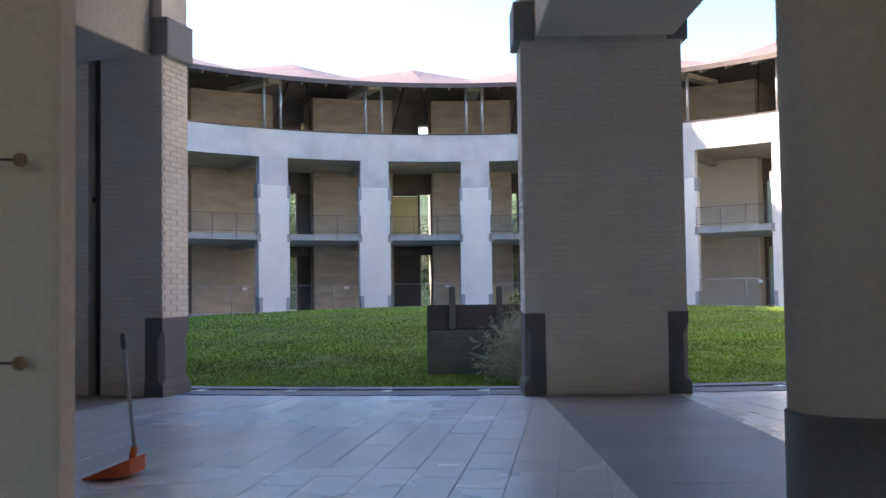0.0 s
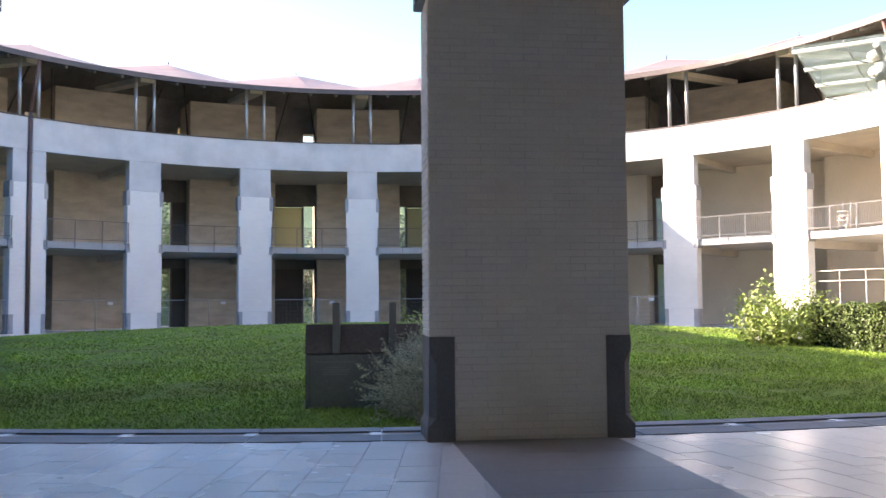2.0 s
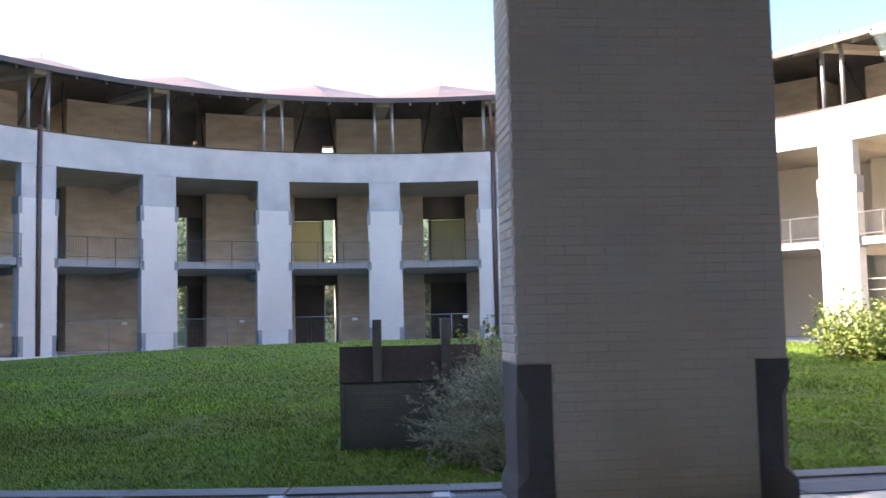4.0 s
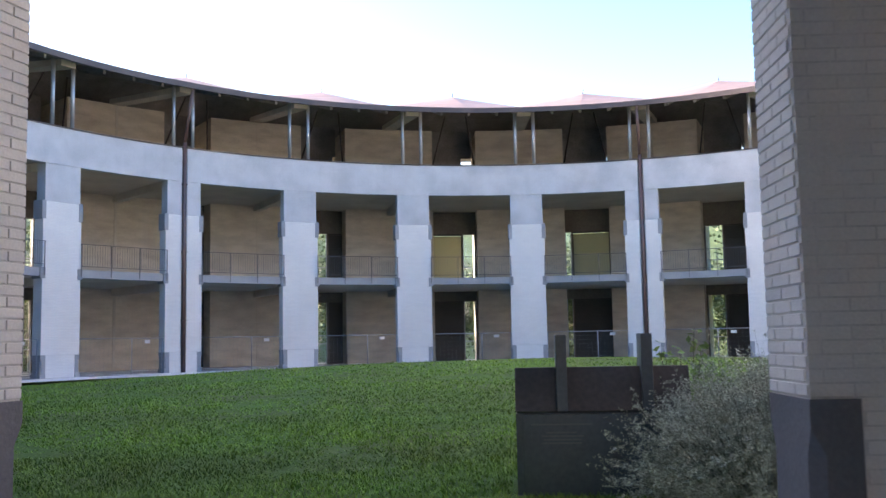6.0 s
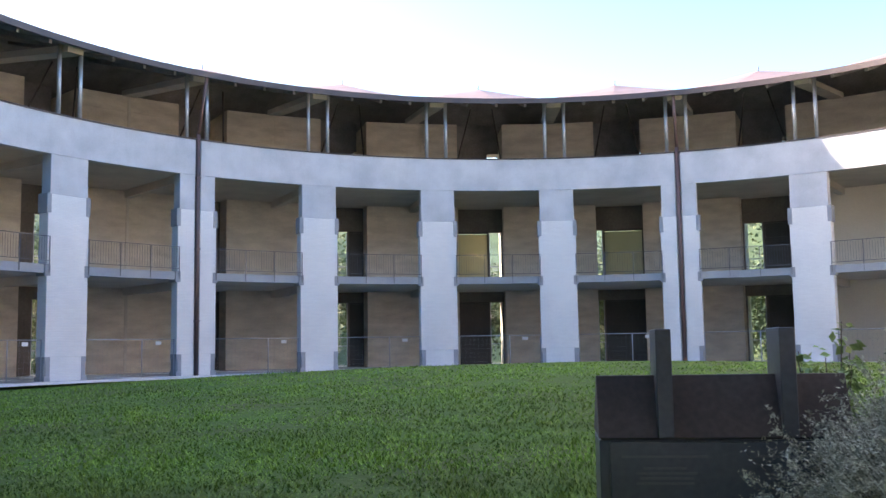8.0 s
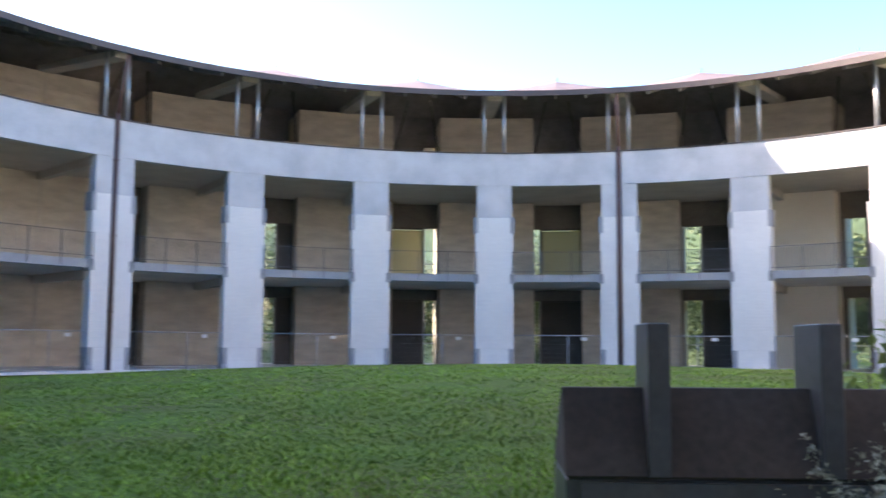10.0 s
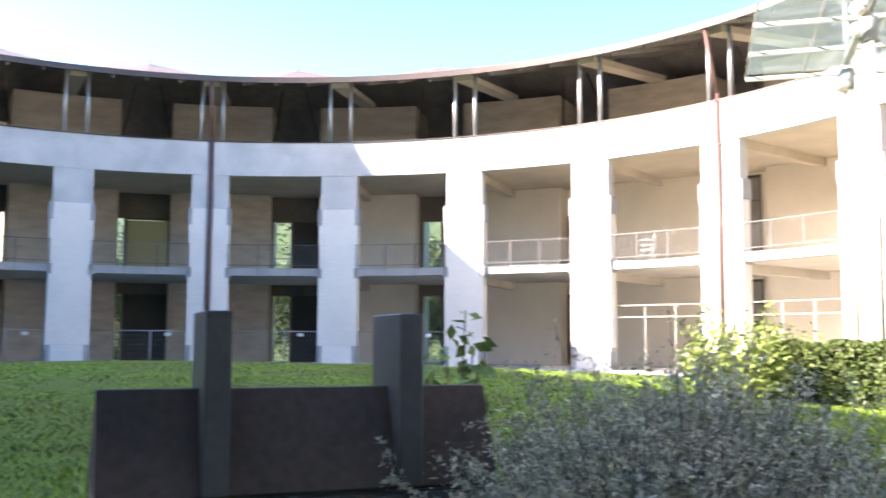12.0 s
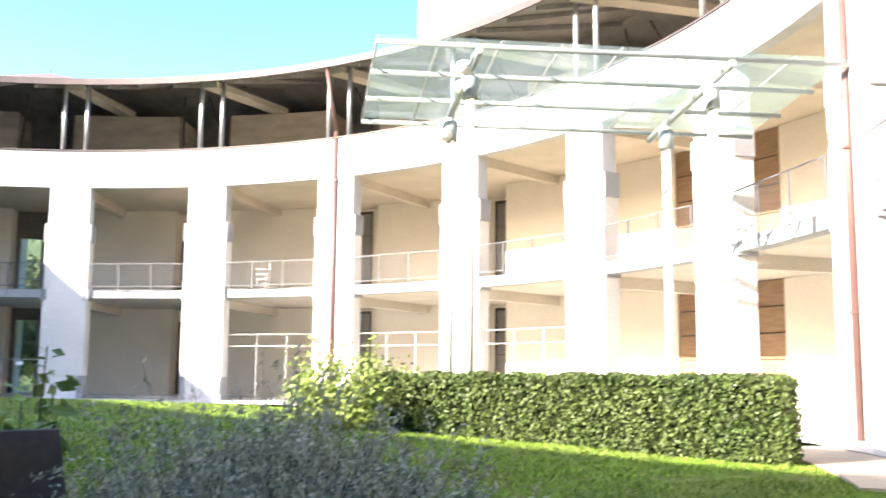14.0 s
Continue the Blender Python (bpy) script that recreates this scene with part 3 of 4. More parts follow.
for k in (8, 9, 10):
    two_rail_barrier(mid_pose(k, R + 0.5))


# ---- entrance porch ----
part("porch_slab", arc(-124, -58, 21.15, 41, FLOOR_Z - 0.12, FLOOR_Z - 0.004, 30), GROUT, label="grey grout bed of the porch floor", category="floor", kind="structure")
# unseen shell, added so that only dim, warm light reaches the pillar backs
part("porch_ceiling", arc(-124, -58, R + 0.58, 35.78, 8.45, 8.8, 30), PORCH_SHELL, label="unseen ceiling added over the porch to hold off sky light", category="ceiling", kind="structure")
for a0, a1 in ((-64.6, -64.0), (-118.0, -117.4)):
    part("wall_porch_side", arc(a0, a1, R + 0.6, 35.7, FLOOR_Z, 8.45, 1), PORCH_SHELL, label="unseen side wall added to close off light in the porch", category="wall", kind="structure")
# unseen back wall; its added opening admits a little light from behind
for a0, a1, z0 in ((-124, -95.5, FLOOR_Z), (-90.5, -58, FLOOR_Z), (-95.5, -90.5, 3.0)):
    part("wall_porch_back", arc(a0, a1, 35.8, 36.2, z0, 8.8, 10), PORCH_SHELL, label="unseen back wall added to limit light from behind the porch", category="wall", kind="structure")
for k in (15, 16, 17):
    m = ring_pose(R, angle(k))
    part("porch_beam", box(-0.74, 0.74, 0.56, 6.6, 3.62, 4.3, m, 0.015), SOFFIT, label="deep pale concrete beam over the porch", category="beam", kind="structure")

# drain channel and kerb between porch and lawn
for i in range(18):
    a = -117.6 + i * 3.0
    part("kerb_stone", arc(a, a + 2.96, 21.16, 21.42, FLOOR_Z - 0.1, FLOOR_Z + 0.012, 1), KERB, label="grey stone kerb along the lawn", category="kerb", kind="structure")
    part("kerb_stone", arc(a, a + 2.96, 21.62, 22.0, FLOOR_Z - 0.1, FLOOR_Z + 0.006, 1), KERB, label="grey stone kerb along the lawn", category="kerb", kind="structure")
    g = empty("drain_grate", "dark steel drain grate with a pale end block", "grate", "drain grates")
    for r in (21.43, 21.59):
        part("side_bar", arc(a + 0.06, a + 2.68, r, r + 0.02, FLOOR_Z - 0.03, FLOOR_Z - 0.004, 1), DARK_BLOCK, g)
    bm = bmesh.new()
    for j in range(29):
        add_arc(bm, a + 0.08 + j * 0.09, a + 0.12 + j * 0.09, 21.45, 21.59, FLOOR_Z - 0.03, FLOOR_Z - 0.004, 1)
    part("slat_row", bm, DARK_BLOCK, g, kind="stuff")
    part("end_block", arc(a + 2.7, a + 2.98, 21.43, 21.61, FLOOR_Z - 0.05, FLOOR_Z + 0.004, 1), SIGN, g, "pale stone end block")
part("drain_bed", arc(-118, -64, 21.42, 21.62, FLOOR_Z - 0.1, FLOOR_Z - 0.05, 24), DOOR, label="dark bed of the drain channel", category="drain", kind="structure")


def entrance_column():
    """Round plastered column on a dark stone base course, at the entrance side of the porch."""
    top = empty("porch_column", "shaded round plastered column with a dark stone base", "column", at=pose(1.254, -28.64, 0))
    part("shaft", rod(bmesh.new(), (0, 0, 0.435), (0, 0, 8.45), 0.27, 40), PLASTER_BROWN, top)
    part("base", rod(bmesh.new(), (0, 0, FLOOR_Z), (0, 0, 0.425), 0.282, 40), DARK_BLOCK, top, "dark stone base course")
    part("base_edge", rod(bmesh.new(), (0, 0, 0.425), (0, 0, 0.435), 0.282, 40, 0.272), DARK_BLOCK, top, "bevelled edge of the base")


entrance_column()
# same plaster as the column, lightened in colour for the light it catches
part("wall_pier", box(-5.2, -1.96, -28.65, -28.45, FLOOR_Z, 8.45, bevel=0.03), PIER, label="shaded plastered wall pier beside the entrance", category="wall", kind="structure")
for z in (0.68, 1.49):
    d = empty("door_stop", "small round brass stop on a thin rod", "stop", "wall stops")
    part("rod", tube((-2.5, -28.82, z), (-2.06, -28.78, z - 0.02), 0.006, 6), GREY_PLASTIC, d)
    part("bracket", tube((-2.5, -28.65, z), (-2.5, -28.84, z), 0.012, 8), GREY_PLASTIC, d)
    bm = bmesh.new()
    bmesh.ops.create_icosphere(bm, subdivisions=2, radius=0.03, matrix=Matrix.Translation((-2.05, -28.78, z - 0.02)))
    part("knob", bm, WOOD, d, "round brown knob")


def dustpan():
    top = empty("dustpan", "orange plastic dustpan with a long grey handle on the floor", "dustpan", at=pose(-2.55, -26.5, FLOOR_Z, 0, 0, -98))
    bm = bmesh.new()
    lip = [bm.verts.new(v) for v in ((-0.16, -0.16, 0.012), (-0.145, -0.16, 0.004), (0.145, -0.16, 0.004), (0.16, -0.16, 0.012))]
    mid = [bm.verts.new(v) for v in ((-0.14, 0.06, 0.10), (-0.125, 0.06, 0.012), (0.125, 0.06, 0.012), (0.14, 0.06, 0.10))]
    end = [bm.verts.new(v) for v in ((-0.10, 0.13, 0.13), (-0.09, 0.13, 0.03), (0.09, 0.13, 0.03), (0.10, 0.13, 0.13))]
    for p, q in ((lip, mid), (mid, end)):
        for i in range(3):
            bm.faces.new((p[i], p[i + 1], q[i + 1], q[i]))
    bm.faces.new(end)
    bm.faces.new((mid[0], end[0], end[3], mid[3]))
    bmesh.ops.recalc_face_normals(bm, faces=bm.faces)
    bmesh.ops.solidify(bm, geom=bm.faces[:], thickness=0.006)
    part("pan", bm, ORANGE, top)
    part("socket", tube((0, 0.09, 0.10), (0, 0.11, 0.19), 0.022, 10), ORANGE, top)
    part("handle", tube((0, 0.11, 0.18), (-0.02, 0.02, 0.86), 0.012, 8), STEEL, top, "grey metal tube handle")
    part("grip", tube((-0.018, 0.028, 0.80), (-0.022, 0.016, 0.90), 0.018, 8), GREY_PLASTIC, top, "black grip")


dustpan()


# ---- monument on the lawn ----
def monument():
    """A slate block: upright inscribed front, leaning panel above it, two upright fins through the panel."""
    top = empty("monument", "dark slate memorial with leaning bronze panel and two upright fins", "monument", at=pose(-1.14, -18.45, -0.42))
    w = 1.40
    part("plinth", box(-0.03, w + 0.03, -0.03, 0.63, -0.06, 0.02, bevel=0.01), KERB, top)
    part("body", box(0.0, w, 0.0, 0.60, 0.02, 0.765, bevel=0.006), SLATE, top)
    part("front_plate", box(0.055, w - 0.055, -0.022, -0.0005, 0.05, 0.752, bevel=0.004), SLATE, top, "inscribed slate plate")
    bm = bmesh.new()
    prof = ((-0.03, 0.775), (0.115, 1.125), (0.16, 1.125), (0.60, 0.775))
    sides = [[bm.verts.new((x, y, z)) for y, z in prof] for x in (-0.004, w + 0.004)]
    for i in range(4):
        j = (i + 1) % 4
        bm.faces.new((sides[0][i], sides[1][i], sides[1][j], sides[0][j]))
    bm.faces.new(sides[0])
    bm.faces.new(sides[1][::-1])
    bmesh.ops.recalc_face_normals(bm, faces=bm.faces)
    bmesh.ops.bevel(bm, geom=bm.edges[:], offset=0.004, segments=1, affect="EDGES")
    part("leaning_panel", bm, BRONZE, top, "dull brown bronze panel")
    part("shadow_joint", box(0.01, w - 0.01, -0.01, 0.59, 0.7655, 0.7745), DOOR, top, "dark open joint")
    for x in (0.33, 1.015):
        part("fin", box(x, x + 0.088, -0.036, 0.30, 0.776, 1.39, bevel=0.004), SLATE, top, "upright slate fin")
    for z, cols in ((0.665, ((0.12, 0.48), (0.86, 0.42))), (0.60, ((0.24, 0.24), (0.98, 0.18))), (0.572, ((0.2, 0.34), (0.94, 0.30))), (0.544, ((0.22, 0.30), (0.92, 0.34))), (0.516, ((0.2, 0.32), (0.95, 0.28)))):
        for x, ln in cols:
            part("inscription_line", box(x, x + ln, -0.0245, -0.0222, z, z + 0.013), DARK_BLOCK, top)
    return top


monument()


# ---- plants ----
def leaves(name, centres, normals, length, width, mat, parent, rng, label="", kind="stuff", fold=0.0):
    """Many small pointed leaves as one mesh. centres, normals: n x 3; length: n."""
    n = len(centres)
    d = rng.normal(size=(n, 3))
    d -= normals * (d * normals).sum(1)[:, None]
    d /= np.linalg.norm(d, axis=1)[:, None] + 1e-9
    s = np.cross(normals, d)
    L, W = length[:, None], (length * width)[:, None]
    v = np.stack([centres - d * L * 0.5, centres + s * W * 0.5 + normals * L * fold, centres + d * L * 0.5, centres - s * W * 0.5 + normals * L * fold], 1).reshape(-1, 3)
    f = np.arange(4 * n).reshape(n, 4)
    me = bpy.data.meshes.new(name)
    me.from_pydata(v.tolist(), [], f.tolist())
    me.materials.append(mat)
    ob = new(name, me)
    ob.parent = parent
    return tagged(ob, label, kind=kind)


def unit(v):
    return v / (np.linalg.norm(v, axis=1)[:, None] + 1e-9)


def hedge(rng):
    a, b = np.array((9.75, -9.1)), np.array((12.3, -15.15))
    along = (b - a) / np.linalg.norm(b - a)
    side = np.array((along[1], -along[0]))
    L, w, h = float(np.linalg.norm(b - a)), 1.25, 1.29
    top = empty("hedge", "clipped green hedge beside the lawn", "hedge", at=pose(0, 0, 0))
    n = 42000
    u, s, z = rng.uniform(0, L, n), rng.uniform(-w / 2, w / 2, n), rng.uniform(0, h, n)
    face = rng.integers(0, 10, n)
    lump = 0.07 * np.sin(u * 3.1 + z * 4) + 0.05 * np.sin(u * 7.7 + 1 + s * 5)
    deep = rng.exponential(0.05, n)
    nor = rng.normal(size=(n, 3)) * 0.7
    s = np.where(face < 4, w / 2 - deep + lump, np.where(face < 6, -w / 2 + deep, s))
    z = np.where((face >= 6) & (face < 9), h - deep * 0.8 + lump * 0.6, z)
    u = np.where(face == 9, np.where(rng.random(n) < 0.5, L - deep + lump, deep), u)
    xy = a + u[:, None] * along + (-s)[:, None] * side * 1.0
    out = np.concatenate([-np.sign(s)[:, None] * side * (face < 6)[:, None], ((face >= 6) & (face < 9))[:, None] * 1.0], 1)
    leaves("leaves", np.concatenate([xy, (z - 0.42)[:, None]], 1), unit(nor + out), rng.uniform(0.04, 0.085, n), 0.6, LEAF, top, rng, "small glossy green leaves")
    m = Matrix(((along[0], side[0], 0, a[0]), (along[1], side[1], 0, a[1]), (0, 0, 1, -0.42), (0, 0, 0, 1)))
    # solid core, near-black: the shade between leaves is in its colour
    part("core", box(0.12, L - 0.12, -w / 2 + 0.14, w / 2 - 0.14, 0, h - 0.12, m), INNER, top, "dense inner growth, shade between the leaves put into its colour")
    n = 5000
    u, z = rng.uniform(0, L, n), rng.exponential(0.16, n)
    keep = z < 0.55 + 0.2 * np.sin(u * 2.3)
    u, z = u[keep], z[keep]
    n = len(u)
    xy = a + u[:, None] * along - (w / 2 + rng.uniform(-0.05, 0.22, n) * (0.6 + 0.4 * np.sin(u * 3.7)))[:, None] * side
    leaves("low_growth", np.concatenate([xy, (z - 0.40)[:, None]], 1), unit(rng.normal(size=(n, 3)) + (0, 0, 0.5)), rng.uniform(0.05, 0.1, n), 0.6, LEAF_LIGHT, top, rng, "loose yellow-green growth at its foot")


def shrub(rng):
    c = np.array((8.75, -9.2, -0.4))
    top = empty("rose_shrub", "loose yellow-green rose shrub with white blooms", "shrub", at=pose(0, 0, 0))
    pts, tw = [], bmesh.new()
    for i in range(90):
        d = unit(rng.normal(size=(1, 3)))[0]
        d[2] = abs(d[2]) + 0.5
        d /= np.linalg.norm(d)
        ln = rng.uniform(1.0, 2.15) * (0.75 + 0.25 * d[2])
        tip = c + d * ln * np.array((0.85, 0.85, 1.0))
        rod(tw, c + d * 0.02 + rng.normal(size=3) * 0.05, tip, 0.012, 4, 0.003)
        t = rng.uniform(0.3, 1.02, 110)
        pts.append(c + (tip - c) * t[:, None] + rng.normal(size=(110, 3)) * 0.10)
    pts = np.concatenate(pts)
    leaves("leaves", pts, unit(rng.normal(size=pts.shape) + (0, 0, 0.6)), rng.uniform(0.05, 0.11, len(pts)), 0.6, LEAF_LIGHT, top, rng, "yellow-green leaves")
    part("stem_tangle", tw, TWIG, top, kind="stuff")
    fl = pts[rng.choice(len(pts), 14)]
    fl = np.repeat(fl, 8, 0) + rng.normal(size=(14 * 8, 3)) * 0.03
    leaves("petals", fl, unit(rng.normal(size=fl.shape)), np.full(len(fl), 0.07), 0.8, FLOWER, top, rng, "white petals")


def grey_bush(rng):
    c = np.array((0.80, -18.9, -0.38))
    top = empty("silver_bush", "wide feathery silver-grey bush beside the memorial", "bush", at=pose(0, 0, 0))
    pts, tw = [], bmesh.new()
    for i in range(2300):
        base = c + np.array((rng.normal() * 0.17, rng.normal() * 0.15, 0))
        d = rng.normal(size=3)
        d[2] = abs(d[2]) * 1.2 + 0.12
        d /= np.linalg.norm(d)
        ln = rng.uniform(0.72, 1.08) + 0.14 * d[2]
        bend = rng.normal(size=3) * 0.10 + (0, 0, -0.08 * (1 - d[2]))
        knots = [base + d * ln * t + bend * t * t for t in (0, 0.35, 0.7, 1.0)]
        for j in range(3):
            rod(tw, knots[j], knots[j + 1], 0.0038 - 0.001 * j, 3, 0.0028 - 0.001 * j)
        for side in range(4):
            t0 = rng.uniform(0.4, 0.92)
            tip = rng.normal(size=3) * 0.09 + d * 0.12
            t = rng.uniform(0, 1, 34)
            pts.append(base + d * ln * t0 + bend * t0 * t0 + tip * t[:, None] + rng.normal(size=(34, 3)) * 0.008)
        t = rng.uniform(0.3, 1.0, 60)
        pts.append(base + d * ln * t[:, None] + bend * (t * t)[:, None] + rng.normal(size=(60, 3)) * 0.014)
    pts = np.concatenate(pts)
    pts[:, 2] = np.maximum(pts[:, 2], -0.38)
    leaves("leaves", pts, unit(rng.normal(size=pts.shape)), rng.uniform(0.014, 0.034, len(pts)), 0.34, LEAF_GREY, top, rng, "thin silver-grey leaves")
    part("stem_tangle", tw, TWIG, top, "pale brown twigs", kind="stuff")


def sprig(rng):
    top = empty("young_plant", "thin young plant with broad green leaves", "plant", at=pose(0.34, -17.82, -0.35))
    for i in range(13):
        a = i * 2.4
        lean = 0.05 if i == 0 else rng.uniform(0.1, 0.26)
        h = 1.36 if i == 0 else rng.uniform(0.8, 1.2)
        tip = Vector((math.cos(a) * lean, math.sin(a) * lean, 1.0)).normalized() * h
        part("stem", rod(bmesh.new(), (0, 0, 0), tip, 0.008, 5, 0.003), TWIG, top)
        n = 42
        t = rng.uniform(0.4, 1.02, n)
        p = np.array(tip)[None] * t[:, None] + rng.normal(size=(n, 3)) * 0.045
        leaves("leaf_spray", p, unit(rng.normal(size=(n, 3)) * 0.7 + (0, -0.5, 0.6)), rng.uniform(0.05, 0.095, n), 0.68, LEAF_FRESH, top, rng, fold=0.08)


def tree(rng, at, h):
    top = empty("tree", "leafy green tree beyond the building", "tree", "trees outside", at=pose(*at))
    part("trunk", rod(bmesh.new(), (0, 0, 0), (0.2, 0.1, h * 0.5), 0.25, 8, 0.12), TWIG, top)
    pts = []
    for i in range(22):
        c = rng.normal(size=3) * (h * 0.18, h * 0.18, h * 0.26) + (0, 0, h * 0.5)
        part("limb", rod(bmesh.new(), (0.1, 0.05, h * 0.3), c.tolist(), 0.07, 5, 0.02), TWIG, top) if i < 5 else None
        pts.append(c + rng.normal(size=(380, 3)) * h * 0.075)
    pts = np.concatenate(pts)
    leaves("crown", pts, unit(rng.normal(size=pts.shape)), rng.uniform(0.16, 0.34, len(pts)), 0.6, LEAF_FAR, top, rng)


# wooded rise beyond the building
bm = bmesh.new()
rows = [[bm.verts.new(polar(r, 10 + i * 4, z + (1.2 * noise.noise((i * 0.7, r * 0.1, 0)) if z > 1 else 0))) for i in range(42)] for r, z in ((50, -0.66), (58, 6.0), (70, 13.5), (120, 15.0), (220, -0.66))]
for p, q in zip(rows, rows[1:]):
    for i in range(41):
        bm.faces.new((p[i], q[i], q[i + 1], p[i + 1])).smooth = True
part("hill", bm, LEAF_FAR, label="low wooded green rise beyond the building", category="hill", kind="structure")
rng = np.random.default_rng(7)
hedge(rng)
shrub(rng)
grey_bush(rng)
sprig(rng)
for i in range(24):
    a = 30 + i * 5.6 + rng.uniform(-2, 2)
    tree(rng, (*polar(41 + rng.uniform(-2, 5), a).xy, -0.6), rng.uniform(7, 10))


# ---- glass canopy over the path ----
def canopy():
    top = empty("glass_canopy", "green-tinted glass canopy on slim white steel columns", "canopy")
    o, d, n = Vector((9.0, -9.6, 0)), Vector((0.8, -0.6, 0)), Vector((0.58, 0.81, 0)).normalized()

    def at(s, w, z):
        return o + d * s + n * w + Vector((0, 0, z))
    z_of = lambda w: 6.62 - 0.10 * w
    length, width = 8.6, 4.0
    for w in (0.05, 1.35, 2.65, 3.95):
        part("purlin", tube(at(0, w, z_of(w) - 0.1), at(length, w, z_of(w) - 0.1), 0.05, 8), CANOPY_STEEL, top)
    for s in (1.75, 6.3):
        part("cross_beam", tube(at(s, -0.1, z_of(0) - 0.22), at(s, width + 0.1, z_of(width) - 0.22), 0.075, 8), CANOPY_STEEL, top)
        for w in (0.8, 3.1):
            part("column", tube(at(s, w, FLOOR_Z - 0.1), at(s, w, z_of(w) - 0.25), 0.09, 12), PLASTER, top, "white steel column")
            part("column_head", tube(at(s, w, z_of(w) - 0.75), at(s, w, z_of(w) - 0.35), 0.15, 12), CANOPY_STEEL, top)
    for w, dz in ((0.8, 0.1), (0.95, -0.2), (3.1, -0.35)):
        bm = bmesh.new()
        bmesh.ops.create_icosphere(bm, subdivisions=2, radius=0.17, matrix=Matrix.Translation(at(1.62, w - 0.1, z_of(w) - 0.3 + dz)) @ Matrix.Diagonal((1, 1, 0.8, 1)))
        part("floodlight", bm, PLASTER, top, "round cream floodlight")
    for i in range(8):
        s0, s1 = i * length / 8 + 0.015, (i + 1) * length / 8 - 0.015
        part("glazing_bar", tube(at(s0, 0, z_of(0) - 0.02), at(s0, width, z_of(width) - 0.02), 0.022, 6), CANOPY_STEEL, top)
        for j in range(3):
            w0, w1 = j * width / 3 + 0.01, (j + 1) * width / 3 - 0.01
            bm = bmesh.new()
            lo = [bm.verts.new(at(s, w, z_of(w))) for s, w in ((s0, w0), (s1, w0), (s1, w1), (s0, w1))]
            hi = [bm.verts.new(v.co + Vector((0, 0, 0.014))) for v in lo]
            bm.faces.new(lo[::-1])
            bm.faces.new(hi)
            for a in range(4):
                b = (a + 1) % 4
                bm.faces.new((lo[a], lo[b], hi[b], hi[a]))
            part("pane", bm, GLASS_GREEN, top, "green-tinted glass pane").visible_shadow = False


canopy()


# ---- taller white building behind the roof ----
def tower():
    top = empty("tower_building", "plain white taller building behind the round roof", "building")
    part("wall", arc(-30, 24.2, 34.8, 42, FLOOR_Z - 0.3, 24.0, 12), PLASTER, top)
    for i in range(5):
        a = 22.8 - i * 6.0
        w = part("window", arc(a - 2.0, a, 34.72, 34.79, 18.2, 19.9, 2), GREY_PLASTIC, top, "dark framed window")
        part("pane", arc(a - 1.85, a - 0.15, 34.68, 34.71, 18.35, 19.75, 2), GLASS, w)


tower()

# beige path by the hedge, under the canopy
part("path", arc(-60, -41.5, 19.75, 21.14, -0.5, -0.33, 12), PATH, label="beige paved path along the pillars", category="path", kind="structure")


# ---- folded chairs on the balcony ----
def stacked_chairs(m):
    top = empty("stacked_chair", "white metal chairs stacked on the balcony", "chair", at=m)
    for i in range(3):
        z = i * 0.2
        part("frame", tube((-0.2, 0, 0.02), (-0.2, 0.1, 0.9 + z), 0.015, 6), SIGN, top)
        part("frame", tube((0.2, 0, 0.02), (0.2, 0.1, 0.9 + z), 0.015, 6), SIGN, top)
        part("seat", box(-0.22, 0.22, -0.35, 0.06, 0.45 + z, 0.47 + z, bevel=0.006), SIGN, top)
        part("leg", tube((-0.2, -0.34, 0.0), (-0.2, -0.1, 0.46 + z), 0.015, 6), SIGN, top)
        part("leg", tube((0.2, -0.34, 0.0), (0.2, -0.1, 0.46 + z), 0.015, 6), SIGN, top)


stacked_chairs(ring_pose(R + 1.3, angle(8) - 5.0, SLAB1))


# ---- ceiling lamps of the gallery by the canopy ----
for z in (SLAB0 + 0.05, BAND0 + 0.25):
    m = ring_pose(R + 2.2, angle(12) - 7.5, z)
    lamp = empty("ceiling_lamp", "small dark box lamp under the gallery ceiling", "lamp", "ceiling lamps", at=m)
    part("housing", box(-0.2, 0.2, -0.2, 0.2, -0.22, 0.0, bevel=0.02), GREY_PLASTIC, lamp)
    part("lens", box(-0.15, 0.15, -0.15, 0.15, -0.235, -0.222), SIGN, lamp)


# ---- bricks of the near pillars, porch tiles, grass ----
BL, BH, JOINT = 0.25, 0.052, 0.009
PITCH = BH + JOINT


def brick_mesh(length):
    me = mesh_of(box(0, length, 0, 0.012, 0, BH, bevel=0.003), "brick", BRICK)
    return me


WHOLE, HALF_BRICK, CUT = brick_mesh(BL), brick_mesh(0.12), brick_mesh(0.155)
near_shaft = {k: [c for c in pillars[k].children if c.name.startswith("shaft")] for k in (16, 17)}


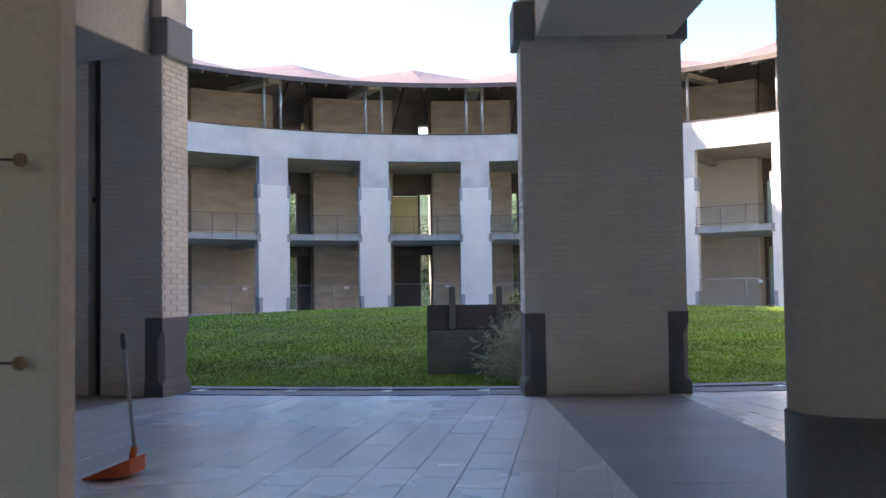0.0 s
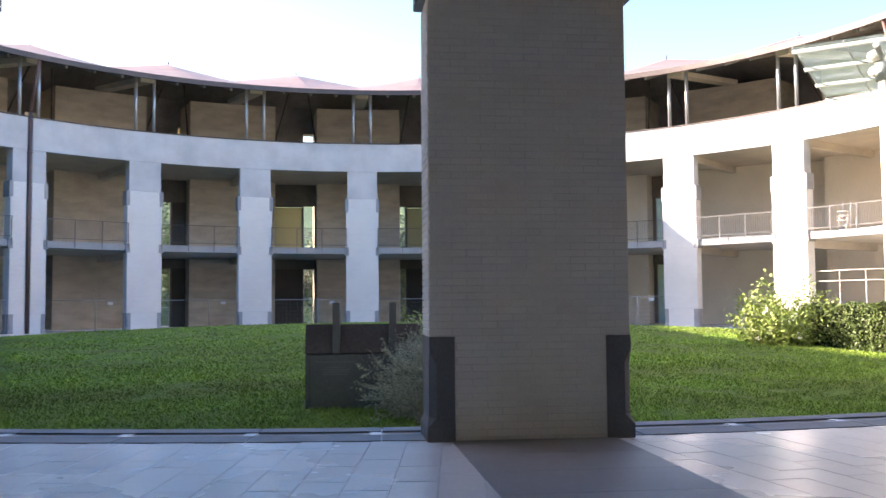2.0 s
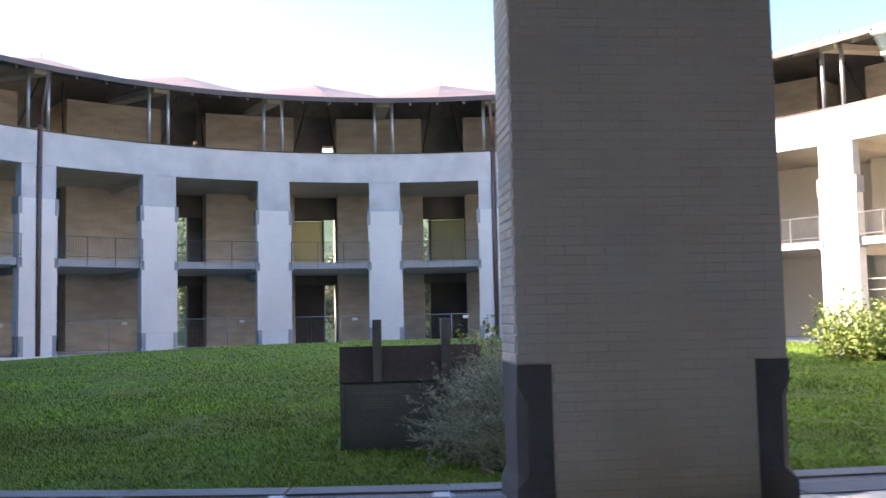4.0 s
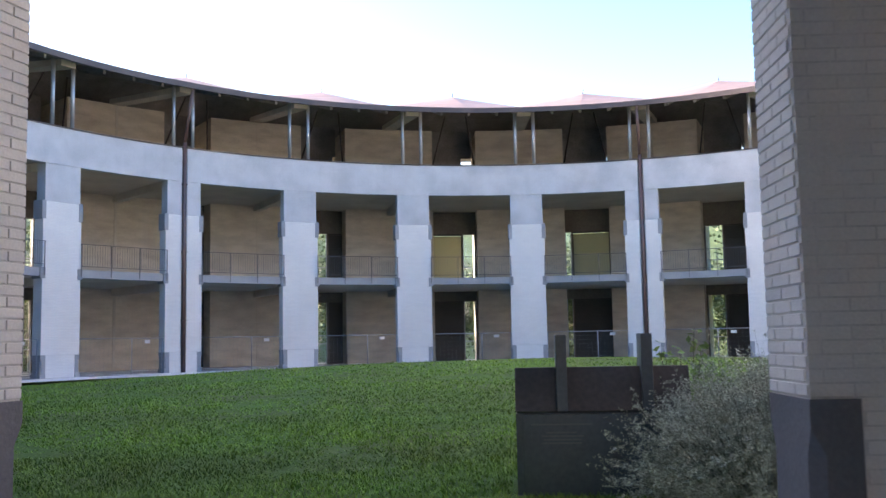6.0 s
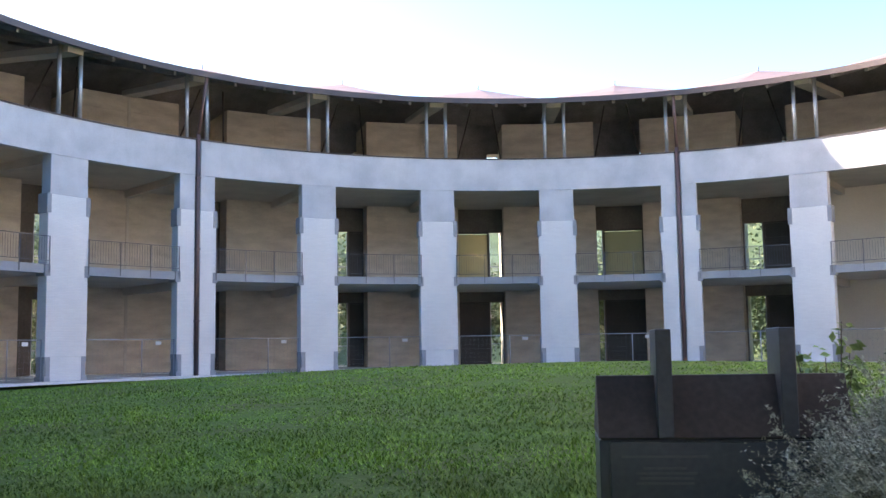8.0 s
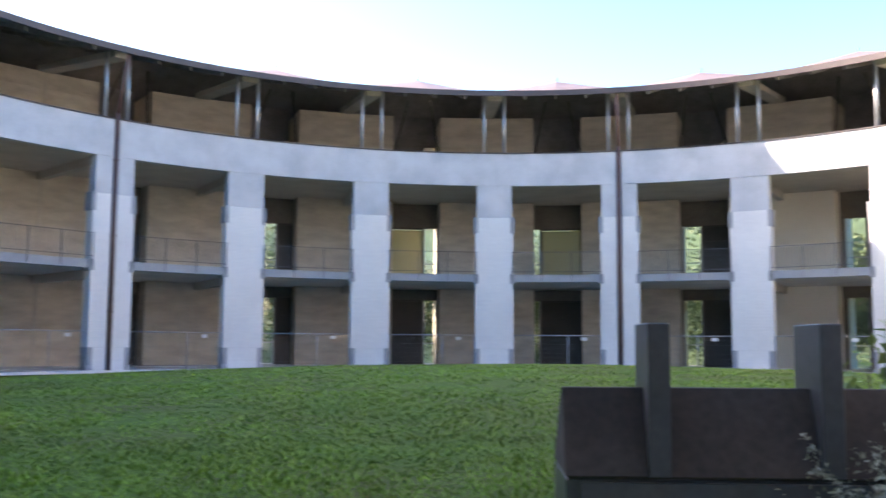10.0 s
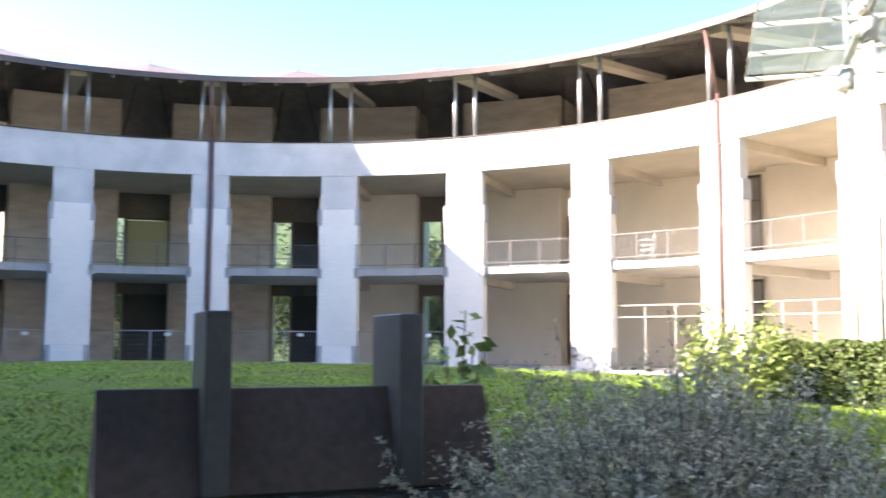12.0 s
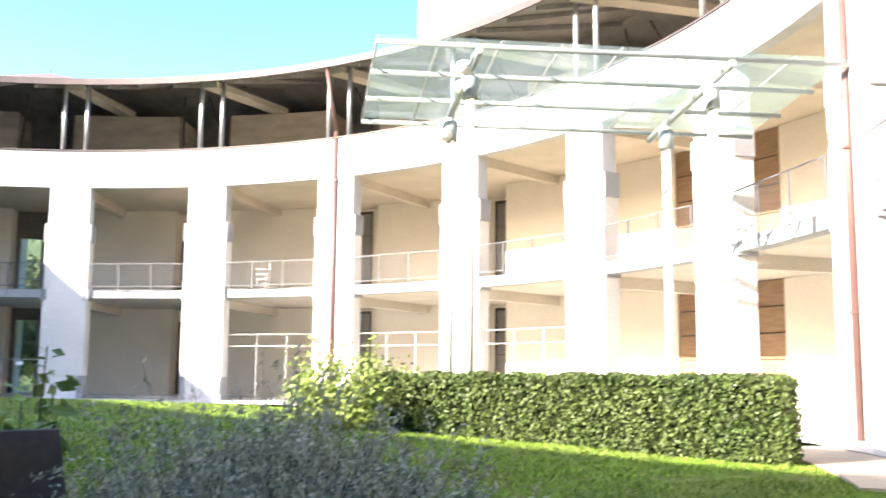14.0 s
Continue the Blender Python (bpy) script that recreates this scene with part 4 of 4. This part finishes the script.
def side_bricks(k, s):
    """Single bricks on one side face; s: side in the pillar's own x."""
    host = near_shaft[k][-1 if s > 0 else 0]
    x = s * 0.87
    n = 0
    for c in range(int((3.60 - 0.67) / PITCH)):
        z = 0.672 + c * PITCH
        row = [(0.0, BL), (BL + JOINT, BL)] if c % 2 else [(0.0, 0.12), (0.129, BL), (0.388, 0.155)]
        for y0, ln in row:
            if y0 + ln > PILLAR_D + 0.03:
                continue
            me = WHOLE if ln == BL else (HALF_BRICK if ln < 0.13 else CUT)
            ob = new("brick", me)
            ob.parent = host
            y = y0 if s > 0 else y0 + ln
            ob.matrix_basis = Matrix.Translation((x, y, z)) @ Matrix.Rotation(radians(90 if s > 0 else -90), 4, "Z") @ Matrix.Translation((0, -0.009 if s > 0 else -0.009, 0))
            n += 1


side_bricks(16, 1)
side_bricks(17, -1)


def face_bricks(k, y, outward, z0, z1, xa, xb):
    """Joined bricks on the front or back face of a near pillar."""
    bm = bmesh.new()
    c = 0
    z = z0
    while z + BH < z1:
        x = xa - (0.13 if c % 2 else 0.0)
        while x < xb - 0.02:
            p, q = max(x, xa), min(x + BL, xb)
            if q - p > 0.03:
                d = random.uniform(0.0012, 0.002)
                add_box(bm, p, q, y - (0.004 if outward > 0 else d), y + (d if outward > 0 else 0.004), z, z + BH)
            x += BL + JOINT
        z += PITCH
        c += 1
    part("brickwork", bm, BRICK, pillars[k], "courses of cream brick", kind="stuff")


face_bricks(16, PILLAR_D, 1, 0.672, 3.62, -0.87, 0.87)
face_bricks(16, PILLAR_D, 1, 0.672 - 14 * PITCH, 0.67, -0.65, 0.65)
face_bricks(16, PILLAR_D, 1, 4.07, 5.94, -0.87, 0.87)
for a, b in ((-0.87, -0.085), (0.085, 0.87)):
    face_bricks(17, PILLAR_D, 1, 0.672, 3.62, a, b)
    face_bricks(17, PILLAR_D, 1, 0.672 - 14 * PITCH, 0.67, max(a, -0.65), min(b, 0.65))

# porch floor: pale tiles laid along each bay, dark paving bands running out from the pillars
TW, TL = 0.30, 0.60
tile_mesh = mesh_of(box(0, TW - 0.005, 0, TL - 0.005, -0.03, 0.0, bevel=0.002), "tile", FLOOR)
slab_ob = [o for o in scene.objects if o.name.startswith("porch_slab")][0]
rest = bmesh.new()
count = 0
for k in (16, 15, 17, 14):
    mid = angle(k) - 7.5
    m = ring_pose(R, mid)
    for j in range(27):
        y = 0.05 + j * TL
        for i in range(-18, 18):
            x = i * TW
            yy = y + (0.3 if i % 2 else 0.0)
            c = m @ Vector((x + TW / 2, yy + TL / 2, 0))
            off = abs((math.degrees(math.atan2(c.y, c.x)) - mid + 180) % 360 - 180)
            if off > 7.5 or c.xy.length < 21.9 or c.xy.length > 38:
                continue
            if k == 16 and yy < 5.6 and abs(x) < 2.6 and count < 300:
                ob = new("tile", tile_mesh)
                ob.parent = slab_ob
                ob.matrix_basis = m @ Matrix.Translation((x, yy, FLOOR_Z + random.uniform(-0.001, 0.001)))
                count += 1
            else:
                add_box(rest, x, x + TW - 0.005, yy, yy + TL - 0.005, FLOOR_Z - 0.03, FLOOR_Z + random.uniform(-0.001, 0.001), m)
part("tile_field", rest, FLOOR, slab_ob, "further pale stone tiles", kind="stuff")
stone_mesh = mesh_of(box(-0.715, 0.715, 0, 0.797, -0.03, 0.006, bevel=0.002), "paving_stone", BAND_STONE)
for k in PORCH:
    for j in range(9):
        ob = new("paving_stone", stone_mesh)
        ob.parent = slab_ob
        ob.matrix_basis = ring_pose(R - (0.15 if k == 16 else 0.0) + 0.5 + j * 0.8, angle(k), FLOOR_Z)


def grass(rng, n):
    x = rng.uniform(-16, 14, n * 2)
    y = -21.1 + rng.exponential(5.0, n * 2)
    ok = (np.hypot(x, y) < 21.05) & (y < 2) & ~((np.abs(x + 0.39) < 0.8) & (y > -18.5) & (y < -17.8))
    x, y = x[ok], y[ok]
    worn = np.array([0.55 * noise.noise((a * 0.5, b * 0.6, 3.1)) + 0.6 * noise.noise((a * 2.1, b * 2.4, 8.0)) for a, b in zip(x, y)])
    keep = rng.random(len(x)) > np.clip((worn - 0.2) * 2.6, 0, 0.85)
    x, y, worn = x[keep][:n], y[keep][:n], worn[keep][:n]
    n = len(x)
    z = np.array([ground_height(a, b) for a, b in zip(x, y)])
    h = rng.uniform(0.016, 0.042, n) * np.clip(1.0 - 1.1 * worn, 0.4, 1.7)
    ang, lean = rng.uniform(0, 2 * np.pi, n), rng.uniform(0.01, 0.06, n)
    wx, wy = np.cos(ang) * 0.006, np.sin(ang) * 0.006
    scale = 1 + (y + 21) * 0.10
    wx, wy = wx * scale, wy * scale
    v = np.stack([np.stack([x - wx, y - wy, z - 0.005], 1), np.stack([x + wx, y + wy, z - 0.005], 1),
                  np.stack([x + np.sin(ang) * lean, y - np.cos(ang) * lean, z + h], 1)], 1).reshape(-1, 3)
    me = bpy.data.meshes.new("grass")
    me.from_pydata(v.tolist(), [], np.arange(3 * n).reshape(n, 3).tolist())
    me.materials.append(BLADE)
    tagged(new("grass", me), "short green grass on the lawn", "grass", kind="stuff")


grass(rng, 300000)
